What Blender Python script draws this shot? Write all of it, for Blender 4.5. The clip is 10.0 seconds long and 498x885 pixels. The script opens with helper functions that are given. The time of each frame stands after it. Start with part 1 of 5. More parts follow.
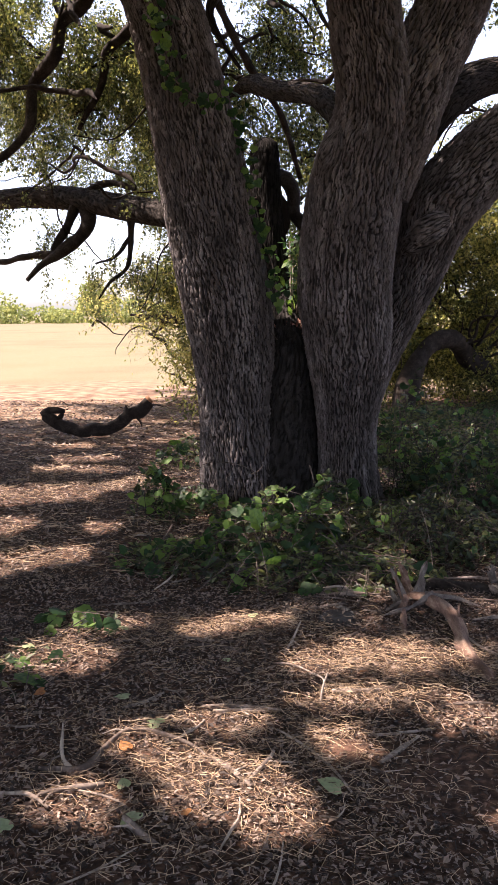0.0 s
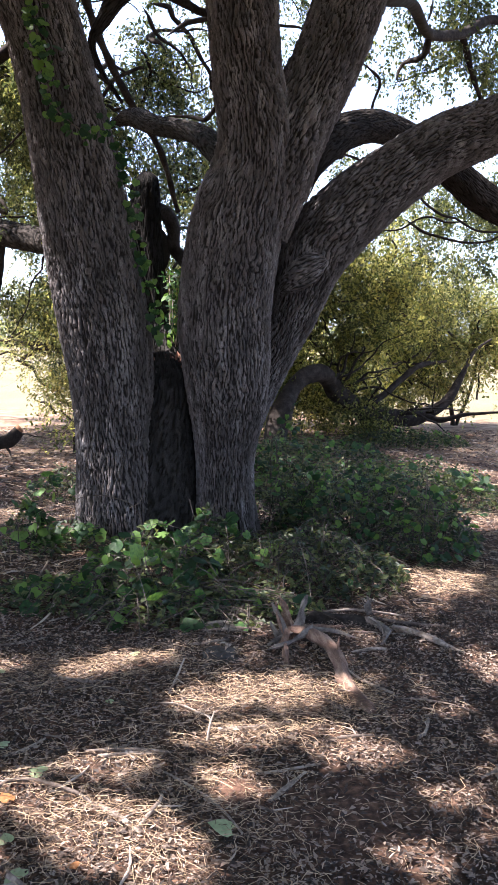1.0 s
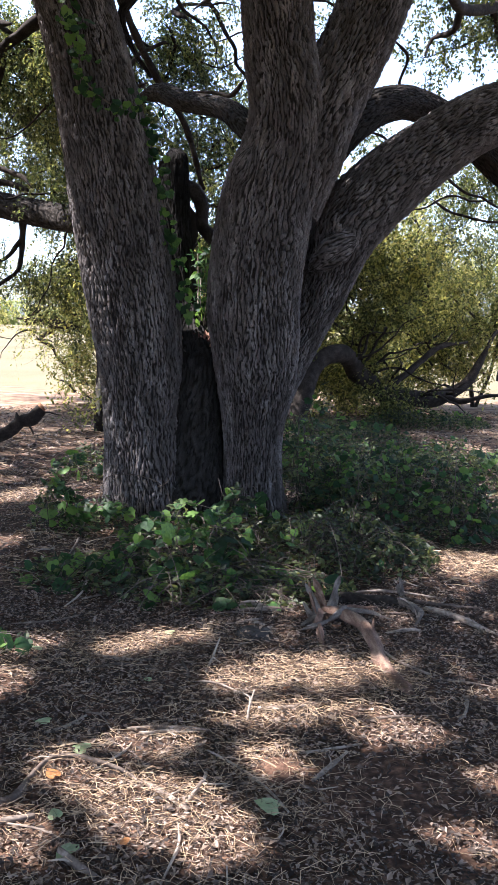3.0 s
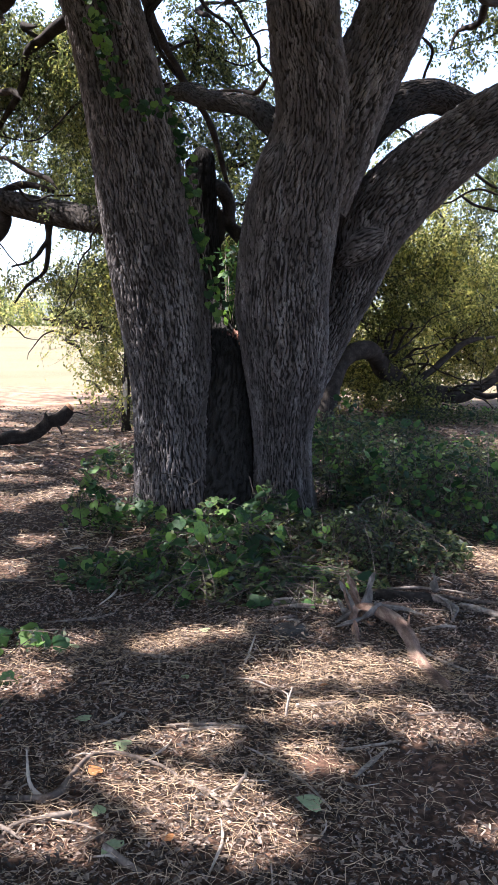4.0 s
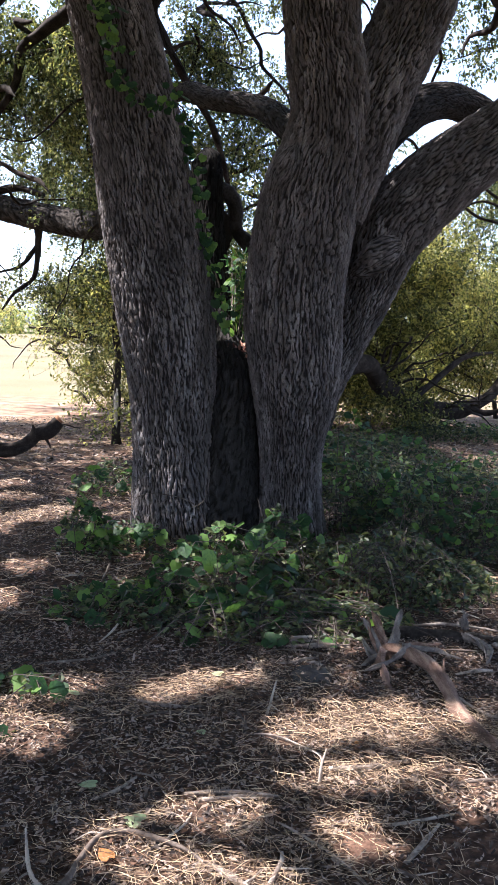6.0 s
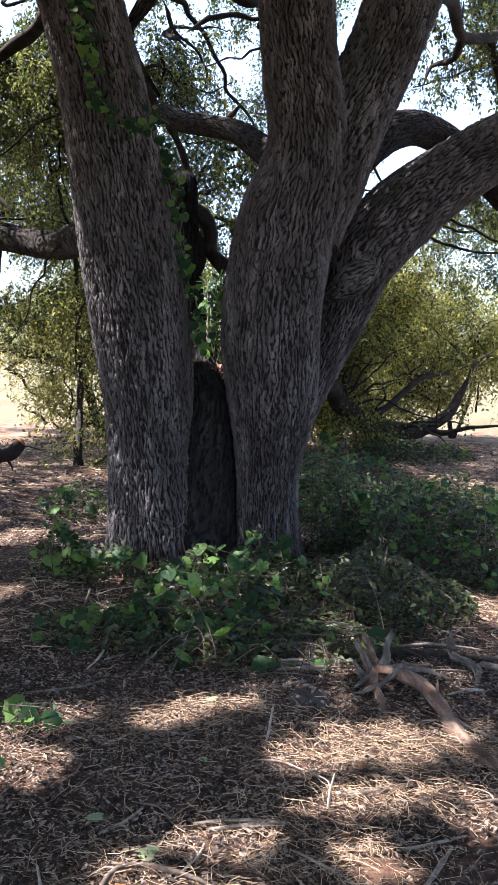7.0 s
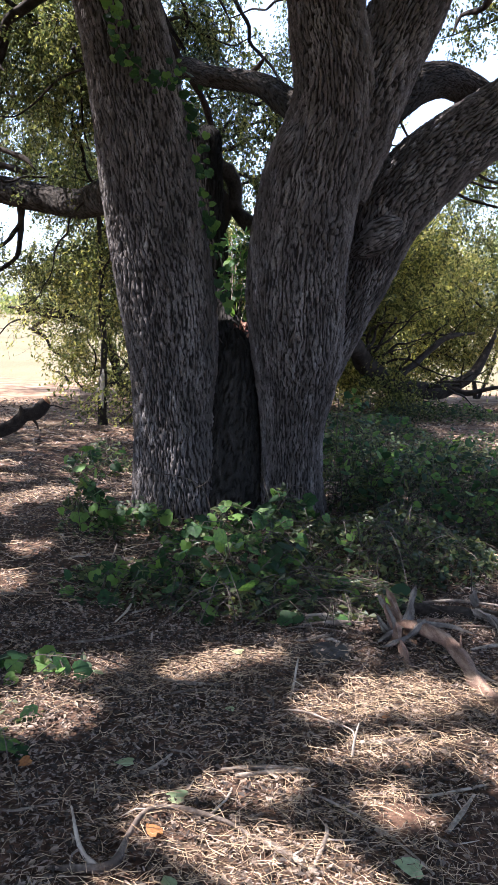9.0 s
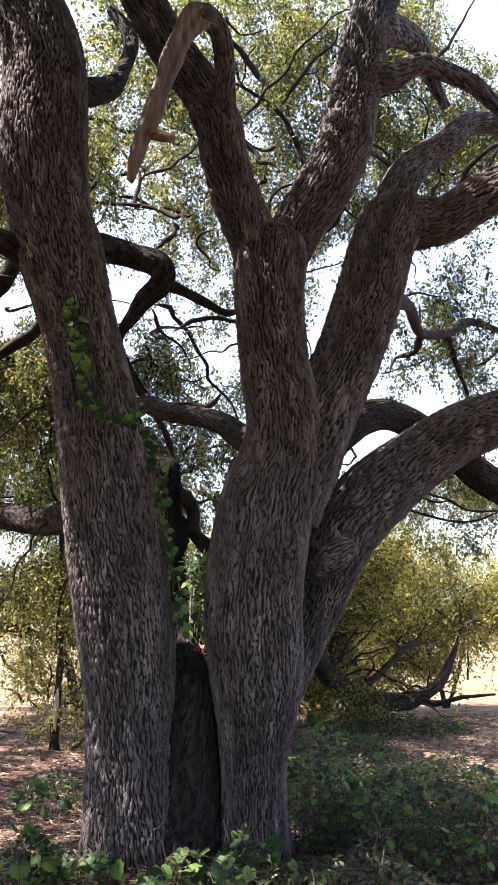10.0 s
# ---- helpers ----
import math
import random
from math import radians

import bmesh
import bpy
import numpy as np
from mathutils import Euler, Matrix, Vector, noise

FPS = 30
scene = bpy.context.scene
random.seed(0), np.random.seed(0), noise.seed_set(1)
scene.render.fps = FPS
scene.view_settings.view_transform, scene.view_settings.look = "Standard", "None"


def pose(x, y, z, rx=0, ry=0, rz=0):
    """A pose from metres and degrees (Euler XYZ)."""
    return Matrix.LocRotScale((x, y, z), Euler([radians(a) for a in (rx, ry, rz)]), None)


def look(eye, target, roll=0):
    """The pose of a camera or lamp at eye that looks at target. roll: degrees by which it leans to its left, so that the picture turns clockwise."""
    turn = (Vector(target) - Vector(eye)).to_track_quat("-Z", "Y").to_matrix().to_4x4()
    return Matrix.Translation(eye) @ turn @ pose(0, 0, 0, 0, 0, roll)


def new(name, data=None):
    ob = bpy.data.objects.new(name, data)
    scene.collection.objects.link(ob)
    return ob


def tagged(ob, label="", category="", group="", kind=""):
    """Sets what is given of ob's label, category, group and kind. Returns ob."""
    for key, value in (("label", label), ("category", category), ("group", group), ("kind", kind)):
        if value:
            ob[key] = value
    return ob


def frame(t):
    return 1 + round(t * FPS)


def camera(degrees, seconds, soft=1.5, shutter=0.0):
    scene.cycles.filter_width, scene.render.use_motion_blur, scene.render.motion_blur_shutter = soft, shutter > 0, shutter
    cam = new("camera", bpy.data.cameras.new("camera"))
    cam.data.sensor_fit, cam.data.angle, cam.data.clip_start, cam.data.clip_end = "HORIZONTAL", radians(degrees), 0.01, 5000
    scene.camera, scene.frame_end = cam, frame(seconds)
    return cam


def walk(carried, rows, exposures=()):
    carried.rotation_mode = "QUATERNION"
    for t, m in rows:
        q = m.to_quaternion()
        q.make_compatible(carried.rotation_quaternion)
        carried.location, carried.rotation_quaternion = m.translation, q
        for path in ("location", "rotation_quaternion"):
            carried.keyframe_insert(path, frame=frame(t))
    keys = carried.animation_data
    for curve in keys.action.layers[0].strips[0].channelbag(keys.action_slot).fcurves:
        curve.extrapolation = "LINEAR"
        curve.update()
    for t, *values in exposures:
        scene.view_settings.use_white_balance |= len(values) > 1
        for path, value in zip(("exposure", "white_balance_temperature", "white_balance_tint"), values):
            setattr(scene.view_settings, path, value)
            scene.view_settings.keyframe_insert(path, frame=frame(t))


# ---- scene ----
cam = camera(32.9, 10.0, soft=1.5)
PATH = [
    (0, (0.28, -5.965, 1.598), (0.193, -3.99, 1.291), -0.7),
    (0.5, (0.222, -5.958, 1.621), (0.358, -3.985, 1.327), -0.1),
    (1, (0.193, -5.967, 1.639), (0.419, -3.994, 1.399), 1.0),
    (1.5, (0.161, -5.954, 1.636), (0.373, -3.983, 1.371), 2.1),
    (2, (0.131, -5.94, 1.628), (0.3, -3.968, 1.339), 2.1),
    (3.5, (0.047, -5.934, 1.634), (0.255, -3.965, 1.347), 1.1),
    (4, (0.023, -5.933, 1.63), (0.165, -3.96, 1.337), 0.5),
    (4.5, (-0.017, -5.892, 1.61), (0.052, -3.915, 1.314), 1.0),
    (5, (-0.03, -5.768, 1.594), (-0.041, -3.792, 1.283), -0.1),
    (5.5, (-0.034, -5.582, 1.615), (-0.041, -3.599, 1.355), 0.1),
    (6, (-0.133, -5.508, 1.627), (0.053, -3.535, 1.361), 1.4),
    (6.2, (-0.208, -5.508, 1.634), (0.037, -3.539, 1.383), 0.9),
    (7.3, (-0.352, -5.462, 1.631), (-0.04, -3.498, 1.416), 1.7),
    (7.5, (-0.36, -5.472, 1.637), (-0.061, -3.508, 1.409), 1.9),
    (8, (-0.369, -5.463, 1.621), (-0.109, -3.501, 1.338), 2.2),
    (8.5, (-0.378, -5.471, 1.611), (-0.137, -3.513, 1.285), 2.2),
    (9, (-0.362, -5.491, 1.615), (-0.106, -3.532, 1.306), 1.5),
    (9.2, (-0.357, -5.499, 1.632), (-0.099, -3.535, 1.4), 1.4),
    (9.5, (-0.338, -5.529, 1.698), (-0.073, -3.547, 1.736), 1.1),
    (9.7, (-0.336, -5.533, 1.73), (-0.04, -3.565, 1.985), 0.8),
    (10, (-0.334, -5.539, 1.759), (-0.008, -3.606, 2.156), 0.5),
]
EXPOSURE = [(0.0, 2.02, 6150, 22), (0.5, 2.42, 5650, 17), (1.1, 2.54, 5400, 14), (2.0, 2.32, 5270, 12), (9.0, 2.3, 5270, 12), (9.5, 2.4, 5500, 14), (10.0, 2.58, 5800, 19)]
walk(cam, [(t, look(eye, target, roll)) for t, eye, target, roll in PATH], EXPOSURE)

# ---- light ----
SUN = Vector((-0.5, 0.05, 0.86)).normalized()
world = bpy.data.worlds.new("sky")
scene.world = world
world.use_nodes = True
wn = world.node_tree
sky = wn.nodes.new("ShaderNodeTexSky")
sky.sky_type, sky.sun_disc = "NISHITA", False
sky.sun_elevation = math.asin(SUN.z)
sky.sun_rotation = math.atan2(SUN.x, SUN.y)
sky.dust_density, sky.air_density, sky.ozone_density = 1.8, 1.0, 1.0
back = wn.nodes["Background"]
back.inputs["Strength"].default_value = 0.083
haze = wn.nodes.new("ShaderNodeHueSaturation")
haze.inputs["Saturation"].default_value, haze.inputs["Value"].default_value = 0.65, 1.2
wn.links.new(sky.outputs[0], haze.inputs["Color"])
wn.links.new(haze.outputs[0], back.inputs[0])
sun = new("sun", bpy.data.lights.new("sun", "SUN"))
sun.data.energy, sun.data.angle, sun.data.color = 5.0, radians(0.53), (1.0, 0.845, 0.665)
sun.matrix_world = look(SUN * 30, (0, 0, 0))


# ---- materials ----
def material(name, colours, scale=8.0, stretch=(1, 1, 1), rough=0.85, bump=0.3, island=0.0, translucent=0.0, fine=60.0, spec=0.3, obj=0.0, depth=0.01):
    """Three colours mixed by noise of two sizes; island: how far each loose piece varies in lightness; obj: each object."""
    m = bpy.data.materials.new(name)
    m.use_nodes = True
    t = m.node_tree
    n, link = t.nodes, t.links.new
    bsdf, out = n["Principled BSDF"], n["Material Output"]
    co = n.new("ShaderNodeTexCoord")
    mp = n.new("ShaderNodeMapping")
    mp.inputs["Scale"].default_value = stretch
    link(co.outputs["Object"], mp.inputs[0])
    a, b = n.new("ShaderNodeTexNoise"), n.new("ShaderNodeTexNoise")
    for node, s, d in ((a, scale, 5), (b, fine, 3)):
        node.inputs["Scale"].default_value, node.inputs["Detail"].default_value = s, d
        link(mp.outputs[0], node.inputs["Vector"])
    ramp = n.new("ShaderNodeValToRGB")
    e = ramp.color_ramp.elements
    e[0].position, e[1].position = 0.32, 0.68
    e[0].color, e[1].color = (*colours[0], 1), (*colours[-1], 1)
    if len(colours) > 2:
        mid = e.new(0.5)
        mid.color = (*colours[1], 1)
    mix = n.new("ShaderNodeMath")
    mix.operation = "MULTIPLY_ADD"
    mix.inputs[1].default_value = 0.45
    link(b.outputs[0], mix.inputs[0])
    half = n.new("ShaderNodeMath")
    half.operation = "MULTIPLY_ADD"
    half.inputs[1].default_value, half.inputs[2].default_value = 0.75, -0.1
    link(a.outputs[0], half.inputs[0])
    link(half.outputs[0], mix.inputs[2])
    value = mix.outputs[0]
    for amount, node, sock in ((island, "ShaderNodeNewGeometry", "Random Per Island"), (obj, "ShaderNodeObjectInfo", "Random")):
        if amount:
            g, add = n.new(node), n.new("ShaderNodeMath")
            add.operation = "MULTIPLY_ADD"
            add.inputs[1].default_value = amount
            shift = n.new("ShaderNodeMath")
            shift.operation = "SUBTRACT"
            shift.inputs[1].default_value = amount / 2
            link(g.outputs[sock], add.inputs[0])
            link(value, add.inputs[2])
            link(add.outputs[0], shift.inputs[0])
            value = shift.outputs[0]
    link(value, ramp.inputs[0])
    link(ramp.outputs[0], bsdf.inputs["Base Color"])
    bsdf.inputs["Roughness"].default_value = rough
    bsdf.inputs["Specular IOR Level"].default_value = spec
    if bump:
        bp = n.new("ShaderNodeBump")
        bp.inputs["Strength"].default_value, bp.inputs["Distance"].default_value = bump, depth
        link(mix.outputs[0], bp.inputs["Height"])
        link(bp.outputs[0], bsdf.inputs["Normal"])
    if translucent:
        tr, sh = n.new("ShaderNodeBsdfTranslucent"), n.new("ShaderNodeMixShader")
        hue = n.new("ShaderNodeHueSaturation")
        hue.inputs["Hue"].default_value, hue.inputs["Saturation"].default_value, hue.inputs["Value"].default_value = 0.472, 1.1, 2.5
        link(ramp.outputs[0], hue.inputs["Color"])
        link(hue.outputs[0], tr.inputs[0])
        sh.inputs[0].default_value = translucent
        link(bsdf.outputs[0], sh.inputs[1])
        link(tr.outputs[0], sh.inputs[2])
        link(sh.outputs[0], out.inputs[0])
    return m


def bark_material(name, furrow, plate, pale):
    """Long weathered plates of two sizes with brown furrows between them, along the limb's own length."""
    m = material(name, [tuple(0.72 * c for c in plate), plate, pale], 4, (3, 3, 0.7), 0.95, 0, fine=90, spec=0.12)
    n, link = m.node_tree.nodes, m.node_tree.links.new
    bsdf = n["Principled BSDF"]
    grain = bsdf.inputs["Base Color"].links[0].from_socket
    uv, wave, add = n.new("ShaderNodeUVMap"), n.new("ShaderNodeTexNoise"), n.new("ShaderNodeVectorMath")
    wave.inputs["Scale"].default_value, wave.inputs["Detail"].default_value = 11, 1.5
    scaled = n.new("ShaderNodeVectorMath")
    scaled.operation, add.operation = "MULTIPLY", "ADD"
    scaled.inputs[1].default_value = (0.07, 0.04, 0)
    link(uv.outputs[0], wave.inputs["Vector"])
    link(wave.outputs["Color"], scaled.inputs[0])
    link(uv.outputs[0], add.inputs[0])
    link(scaled.outputs[0], add.inputs[1])

    def maths(op, a, b, c=None):
        q = n.new("ShaderNodeMath")
        q.operation = op
        for k, v in enumerate((a, b, c)):
            if v is None:
                continue
            if isinstance(v, float):
                q.inputs[k].default_value = v
            else:
                link(v, q.inputs[k])
        return q.outputs[0]

    def furrows(wide, long, sharp, shift):
        """Meandering lines that run along the limb, part and join again."""
        mp, nz = n.new("ShaderNodeMapping"), n.new("ShaderNodeTexNoise")
        mp.inputs["Scale"].default_value = (1 / wide, 1 / long, 1)
        mp.inputs["Location"].default_value = (shift, shift, 0)
        nz.noise_dimensions = "2D"
        nz.inputs["Scale"].default_value, nz.inputs["Detail"].default_value, nz.inputs["Distortion"].default_value = 1.0, 0.3, 0.12
        link(add.outputs[0], mp.inputs[0])
        link(mp.outputs[0], nz.inputs["Vector"])
        off = maths("ABSOLUTE", maths("SUBTRACT", nz.outputs[0], 0.5), None)
        rg = n.new("ShaderNodeMapRange")
        rg.inputs["From Max"].default_value = sharp
        link(off, rg.inputs[0])
        return rg.outputs[0]

    where = n.new("ShaderNodeMapping")
    where.inputs["Scale"].default_value = (1 / 0.05, 1 / 0.15, 1)
    link(add.outputs[0], where.inputs[0])
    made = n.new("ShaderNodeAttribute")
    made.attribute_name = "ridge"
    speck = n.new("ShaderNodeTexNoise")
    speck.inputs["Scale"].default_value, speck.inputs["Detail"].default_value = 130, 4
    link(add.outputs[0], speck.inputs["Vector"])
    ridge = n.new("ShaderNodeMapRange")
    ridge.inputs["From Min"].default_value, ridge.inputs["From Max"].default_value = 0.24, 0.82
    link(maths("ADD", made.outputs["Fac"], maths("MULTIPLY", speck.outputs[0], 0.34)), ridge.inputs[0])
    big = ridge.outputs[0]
    small = furrows(0.013, 0.07, 0.12, 5.1)
    tone = n.new("ShaderNodeTexVoronoi")
    tone.voronoi_dimensions = "2D"
    tone.inputs["Scale"].default_value = 1.0
    link(where.outputs[0], tone.inputs["Vector"])

    rough = n.new("ShaderNodeTexNoise")
    rough.inputs["Scale"].default_value, rough.inputs["Detail"].default_value = 60, 6
    link(add.outputs[0], rough.inputs["Vector"])
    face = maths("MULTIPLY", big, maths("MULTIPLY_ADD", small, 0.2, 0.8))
    height = maths("ADD", maths("ADD", maths("MULTIPLY", big, 1.2), maths("MULTIPLY", small, 0.3)), maths("MULTIPLY", rough.outputs[0], 0.5))
    sep = n.new("ShaderNodeSeparateColor")
    link(tone.outputs["Color"], sep.inputs[0])
    lift = n.new("ShaderNodeMix")
    lift.data_type, lift.blend_type = "RGBA", "MULTIPLY"
    lift.inputs["Factor"].default_value = 1.0
    shade = n.new("ShaderNodeCombineColor")
    value = maths("MULTIPLY_ADD", sep.outputs[0], 0.28, 0.86)
    for k in range(3):
        link(value, shade.inputs[k])
    link(grain, lift.inputs["A"])
    link(shade.outputs[0], lift.inputs["B"])
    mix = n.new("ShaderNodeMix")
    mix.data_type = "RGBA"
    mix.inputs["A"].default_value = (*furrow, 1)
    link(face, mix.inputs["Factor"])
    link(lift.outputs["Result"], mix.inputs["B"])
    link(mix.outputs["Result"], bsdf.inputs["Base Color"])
    bp = n.new("ShaderNodeBump")
    bp.inputs["Strength"].default_value, bp.inputs["Distance"].default_value = 0.9, 0.012
    link(height, bp.inputs["Height"])
    link(bp.outputs[0], bsdf.inputs["Normal"])
    return m


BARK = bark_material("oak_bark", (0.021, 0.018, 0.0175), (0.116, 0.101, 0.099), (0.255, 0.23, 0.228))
# Dark copy of oak_bark for side and rear limbs, their shade in the colour.
BARK_SHADED = bark_material("shaded_limb_bark", (0.01, 0.008, 0.007), (0.036, 0.03, 0.027), (0.066, 0.057, 0.051))
# Decayed bark, darkened further: the deep shade between the trunks is in its colour.
BARK_DARK = bark_material("shaded_decay_bark", (0.01, 0.009, 0.008), (0.027, 0.024, 0.023), (0.05, 0.045, 0.043))
BRANCH = material("branch_bark", [(0.013, 0.01, 0.009), (0.028, 0.022, 0.019), (0.054, 0.045, 0.039)], 9, (1, 1, 1), 0.95, 0.6, spec=0.15)
DEADWOOD = material("weathered_wood", [(0.065, 0.037, 0.027), (0.15, 0.09, 0.066), (0.3, 0.21, 0.155)], 6, (5, 0.8, 5), 0.85, 0.5, fine=90)
GREYWOOD = material("bleached_wood", [(0.06, 0.048, 0.043), (0.13, 0.107, 0.095), (0.24, 0.205, 0.18)], 6, (4, 4, 1), 0.9, 0.6, fine=90)
CUTWOOD = material("orange_heartwood", [(0.12, 0.055, 0.028), (0.2, 0.095, 0.048), (0.27, 0.15, 0.08)], 20, (1, 1, 1), 0.8, 0.3)
STICK = material("grey_stick", [(0.075, 0.056, 0.046), (0.18, 0.142, 0.117), (0.38, 0.315, 0.26)], 14, (1, 1, 1), 0.85, 0.5, obj=0.35)
OAKLEAF = material("oak_leaf", [(0.026, 0.037, 0.014), (0.056, 0.072, 0.025), (0.112, 0.122, 0.038)], 2, rough=0.45, bump=0, island=0.6, translucent=0.46, spec=0.3)
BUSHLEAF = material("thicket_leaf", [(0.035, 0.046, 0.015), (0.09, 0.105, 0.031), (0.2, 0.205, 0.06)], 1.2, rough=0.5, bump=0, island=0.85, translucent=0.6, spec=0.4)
# Lighter, yellower copy of thicket_leaf, with the sunshine on these bushes in its colour.
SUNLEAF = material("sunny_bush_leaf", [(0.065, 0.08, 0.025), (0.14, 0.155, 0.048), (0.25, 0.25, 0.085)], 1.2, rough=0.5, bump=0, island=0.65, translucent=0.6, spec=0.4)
VINELEAF = material("vine_leaf", [(0.012, 0.034, 0.011), (0.028, 0.069, 0.018), (0.088, 0.155, 0.034)], 6, rough=0.55, bump=0.2, island=0.3, translucent=0.36, spec=0.3, obj=0.7)
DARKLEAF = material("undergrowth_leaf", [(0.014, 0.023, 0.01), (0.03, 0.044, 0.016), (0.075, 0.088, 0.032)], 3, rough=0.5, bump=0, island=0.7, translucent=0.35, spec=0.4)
STRAW = material("dry_straw", [(0.055, 0.035, 0.024), (0.145, 0.095, 0.061), (0.39, 0.28, 0.18)], 5, rough=0.7, bump=0, island=0.9, spec=0.35)
CHIP = material("wood_chip", [(0.026, 0.02, 0.018), (0.071, 0.052, 0.044), (0.27, 0.212, 0.178)], 5, rough=0.85, bump=0, island=1.0, spec=0.3)
DEADLEAF = material("dead_leaf", [(0.034, 0.025, 0.021), (0.085, 0.063, 0.05), (0.22, 0.168, 0.13)], 5, rough=0.7, bump=0, island=1.0, translucent=0.1, spec=0.3)
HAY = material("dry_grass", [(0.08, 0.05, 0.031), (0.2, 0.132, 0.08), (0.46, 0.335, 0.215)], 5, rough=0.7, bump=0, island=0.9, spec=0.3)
VINEWOOD = material("dry_vine_stem", [(0.026, 0.019, 0.016), (0.055, 0.042, 0.035), (0.14, 0.112, 0.092)], 14, rough=0.85, bump=0.3, obj=0.4)
STONE = material("grey_stone", [(0.028, 0.025, 0.024), (0.045, 0.04, 0.038), (0.07, 0.063, 0.058)], 20, rough=0.9)
FARLEAF = material("far_foliage", [(0.1, 0.125, 0.04), (0.17, 0.2, 0.065), (0.24, 0.265, 0.1)], 0.05, rough=0.8, bump=0, island=0.5, translucent=0.3, fine=0.3)
GRASS = material("field_grass", [(0.32, 0.25, 0.12), (0.45, 0.37, 0.18), (0.34, 0.34, 0.13)], 0.4, rough=0.9, bump=0, island=0.6)


def ground_material():
    """Dark mulch soil under the crown, reddish earth at its rim, pale dry grass on the field."""
    m = bpy.data.materials.new("soil_and_field")
    m.use_nodes = True
    n, link = m.node_tree.nodes, m.node_tree.links.new
    bsdf = n["Principled BSDF"]
    co = n.new("ShaderNodeTexCoord")

    def noise_ramp(scale, detail, stops):
        tex, ramp = n.new("ShaderNodeTexNoise"), n.new("ShaderNodeValToRGB")
        tex.inputs["Scale"].default_value, tex.inputs["Detail"].default_value = scale, detail
        link(co.outputs["Object"], tex.inputs["Vector"])
        link(tex.outputs[0], ramp.inputs[0])
        e = ramp.color_ramp.elements
        e[0].position, e[1].position = stops[0][0], stops[-1][0]
        e[0].color, e[1].color = (*stops[0][1], 1), (*stops[-1][1], 1)
        for p, c in stops[1:-1]:
            e.new(p).color = (*c, 1)
        return tex, ramp

    fine, soil = noise_ramp(28, 8, [(0.3, (0.024, 0.015, 0.011)), (0.5, (0.06, 0.036, 0.026)), (0.7, (0.15, 0.088, 0.06))])
    _, earth = noise_ramp(3.5, 6, [(0.35, (0.1, 0.055, 0.036)), (0.5, (0.18, 0.115, 0.075)), (0.66, (0.28, 0.21, 0.14))])
    _, grass = noise_ramp(0.12, 9, [(0.3, (0.118, 0.094, 0.053)), (0.5, (0.157, 0.129, 0.075)), (0.7, (0.131, 0.115, 0.063))])
    wob = n.new("ShaderNodeTexNoise")
    wob.inputs["Scale"].default_value, wob.inputs["Detail"].default_value = 0.6, 6
    link(co.outputs["Object"], wob.inputs["Vector"])
    sep, dist = n.new("ShaderNodeSeparateXYZ"), n.new("ShaderNodeVectorMath")
    centre = n.new("ShaderNodeVectorMath")
    centre.operation, dist.operation = "SUBTRACT", "LENGTH"
    centre.inputs[1].default_value = (0.5, -2.0, 0)
    link(co.outputs["Object"], centre.inputs[0])
    link(centre.outputs[0], dist.inputs[0])
    add = n.new("ShaderNodeMath")
    add.operation = "MULTIPLY_ADD"
    add.inputs[1].default_value = 5.0
    link(wob.outputs[0], add.inputs[0])
    link(dist.outputs["Value"], add.inputs[2])
    colour = soil.outputs[0]
    for near, far, ramp in ((8.5, 13.0, earth), (16.0, 20.0, grass)):
        rng, mix = n.new("ShaderNodeMapRange"), n.new("ShaderNodeMix")
        rng.inputs["From Min"].default_value, rng.inputs["From Max"].default_value = near, far
        mix.data_type = "RGBA"
        link(add.outputs[0], rng.inputs[0])
        link(rng.outputs[0], mix.inputs["Factor"])
        link(colour, mix.inputs["A"])
        link(ramp.outputs[0], mix.inputs["B"])
        colour = mix.outputs["Result"]
    link(colour, bsdf.inputs["Base Color"])
    bsdf.inputs["Roughness"].default_value = 0.95
    bsdf.inputs["Specular IOR Level"].default_value = 0.15
    bp = n.new("ShaderNodeBump")
    bp.inputs["Strength"].default_value, bp.inputs["Distance"].default_value = 0.8, 0.02
    link(fine.outputs[0], bp.inputs["Height"])
    link(bp.outputs[0], bsdf.inputs["Normal"])
    return m


GROUND = ground_material()


# ---- mesh tools ----
rng = np.random.default_rng(7)


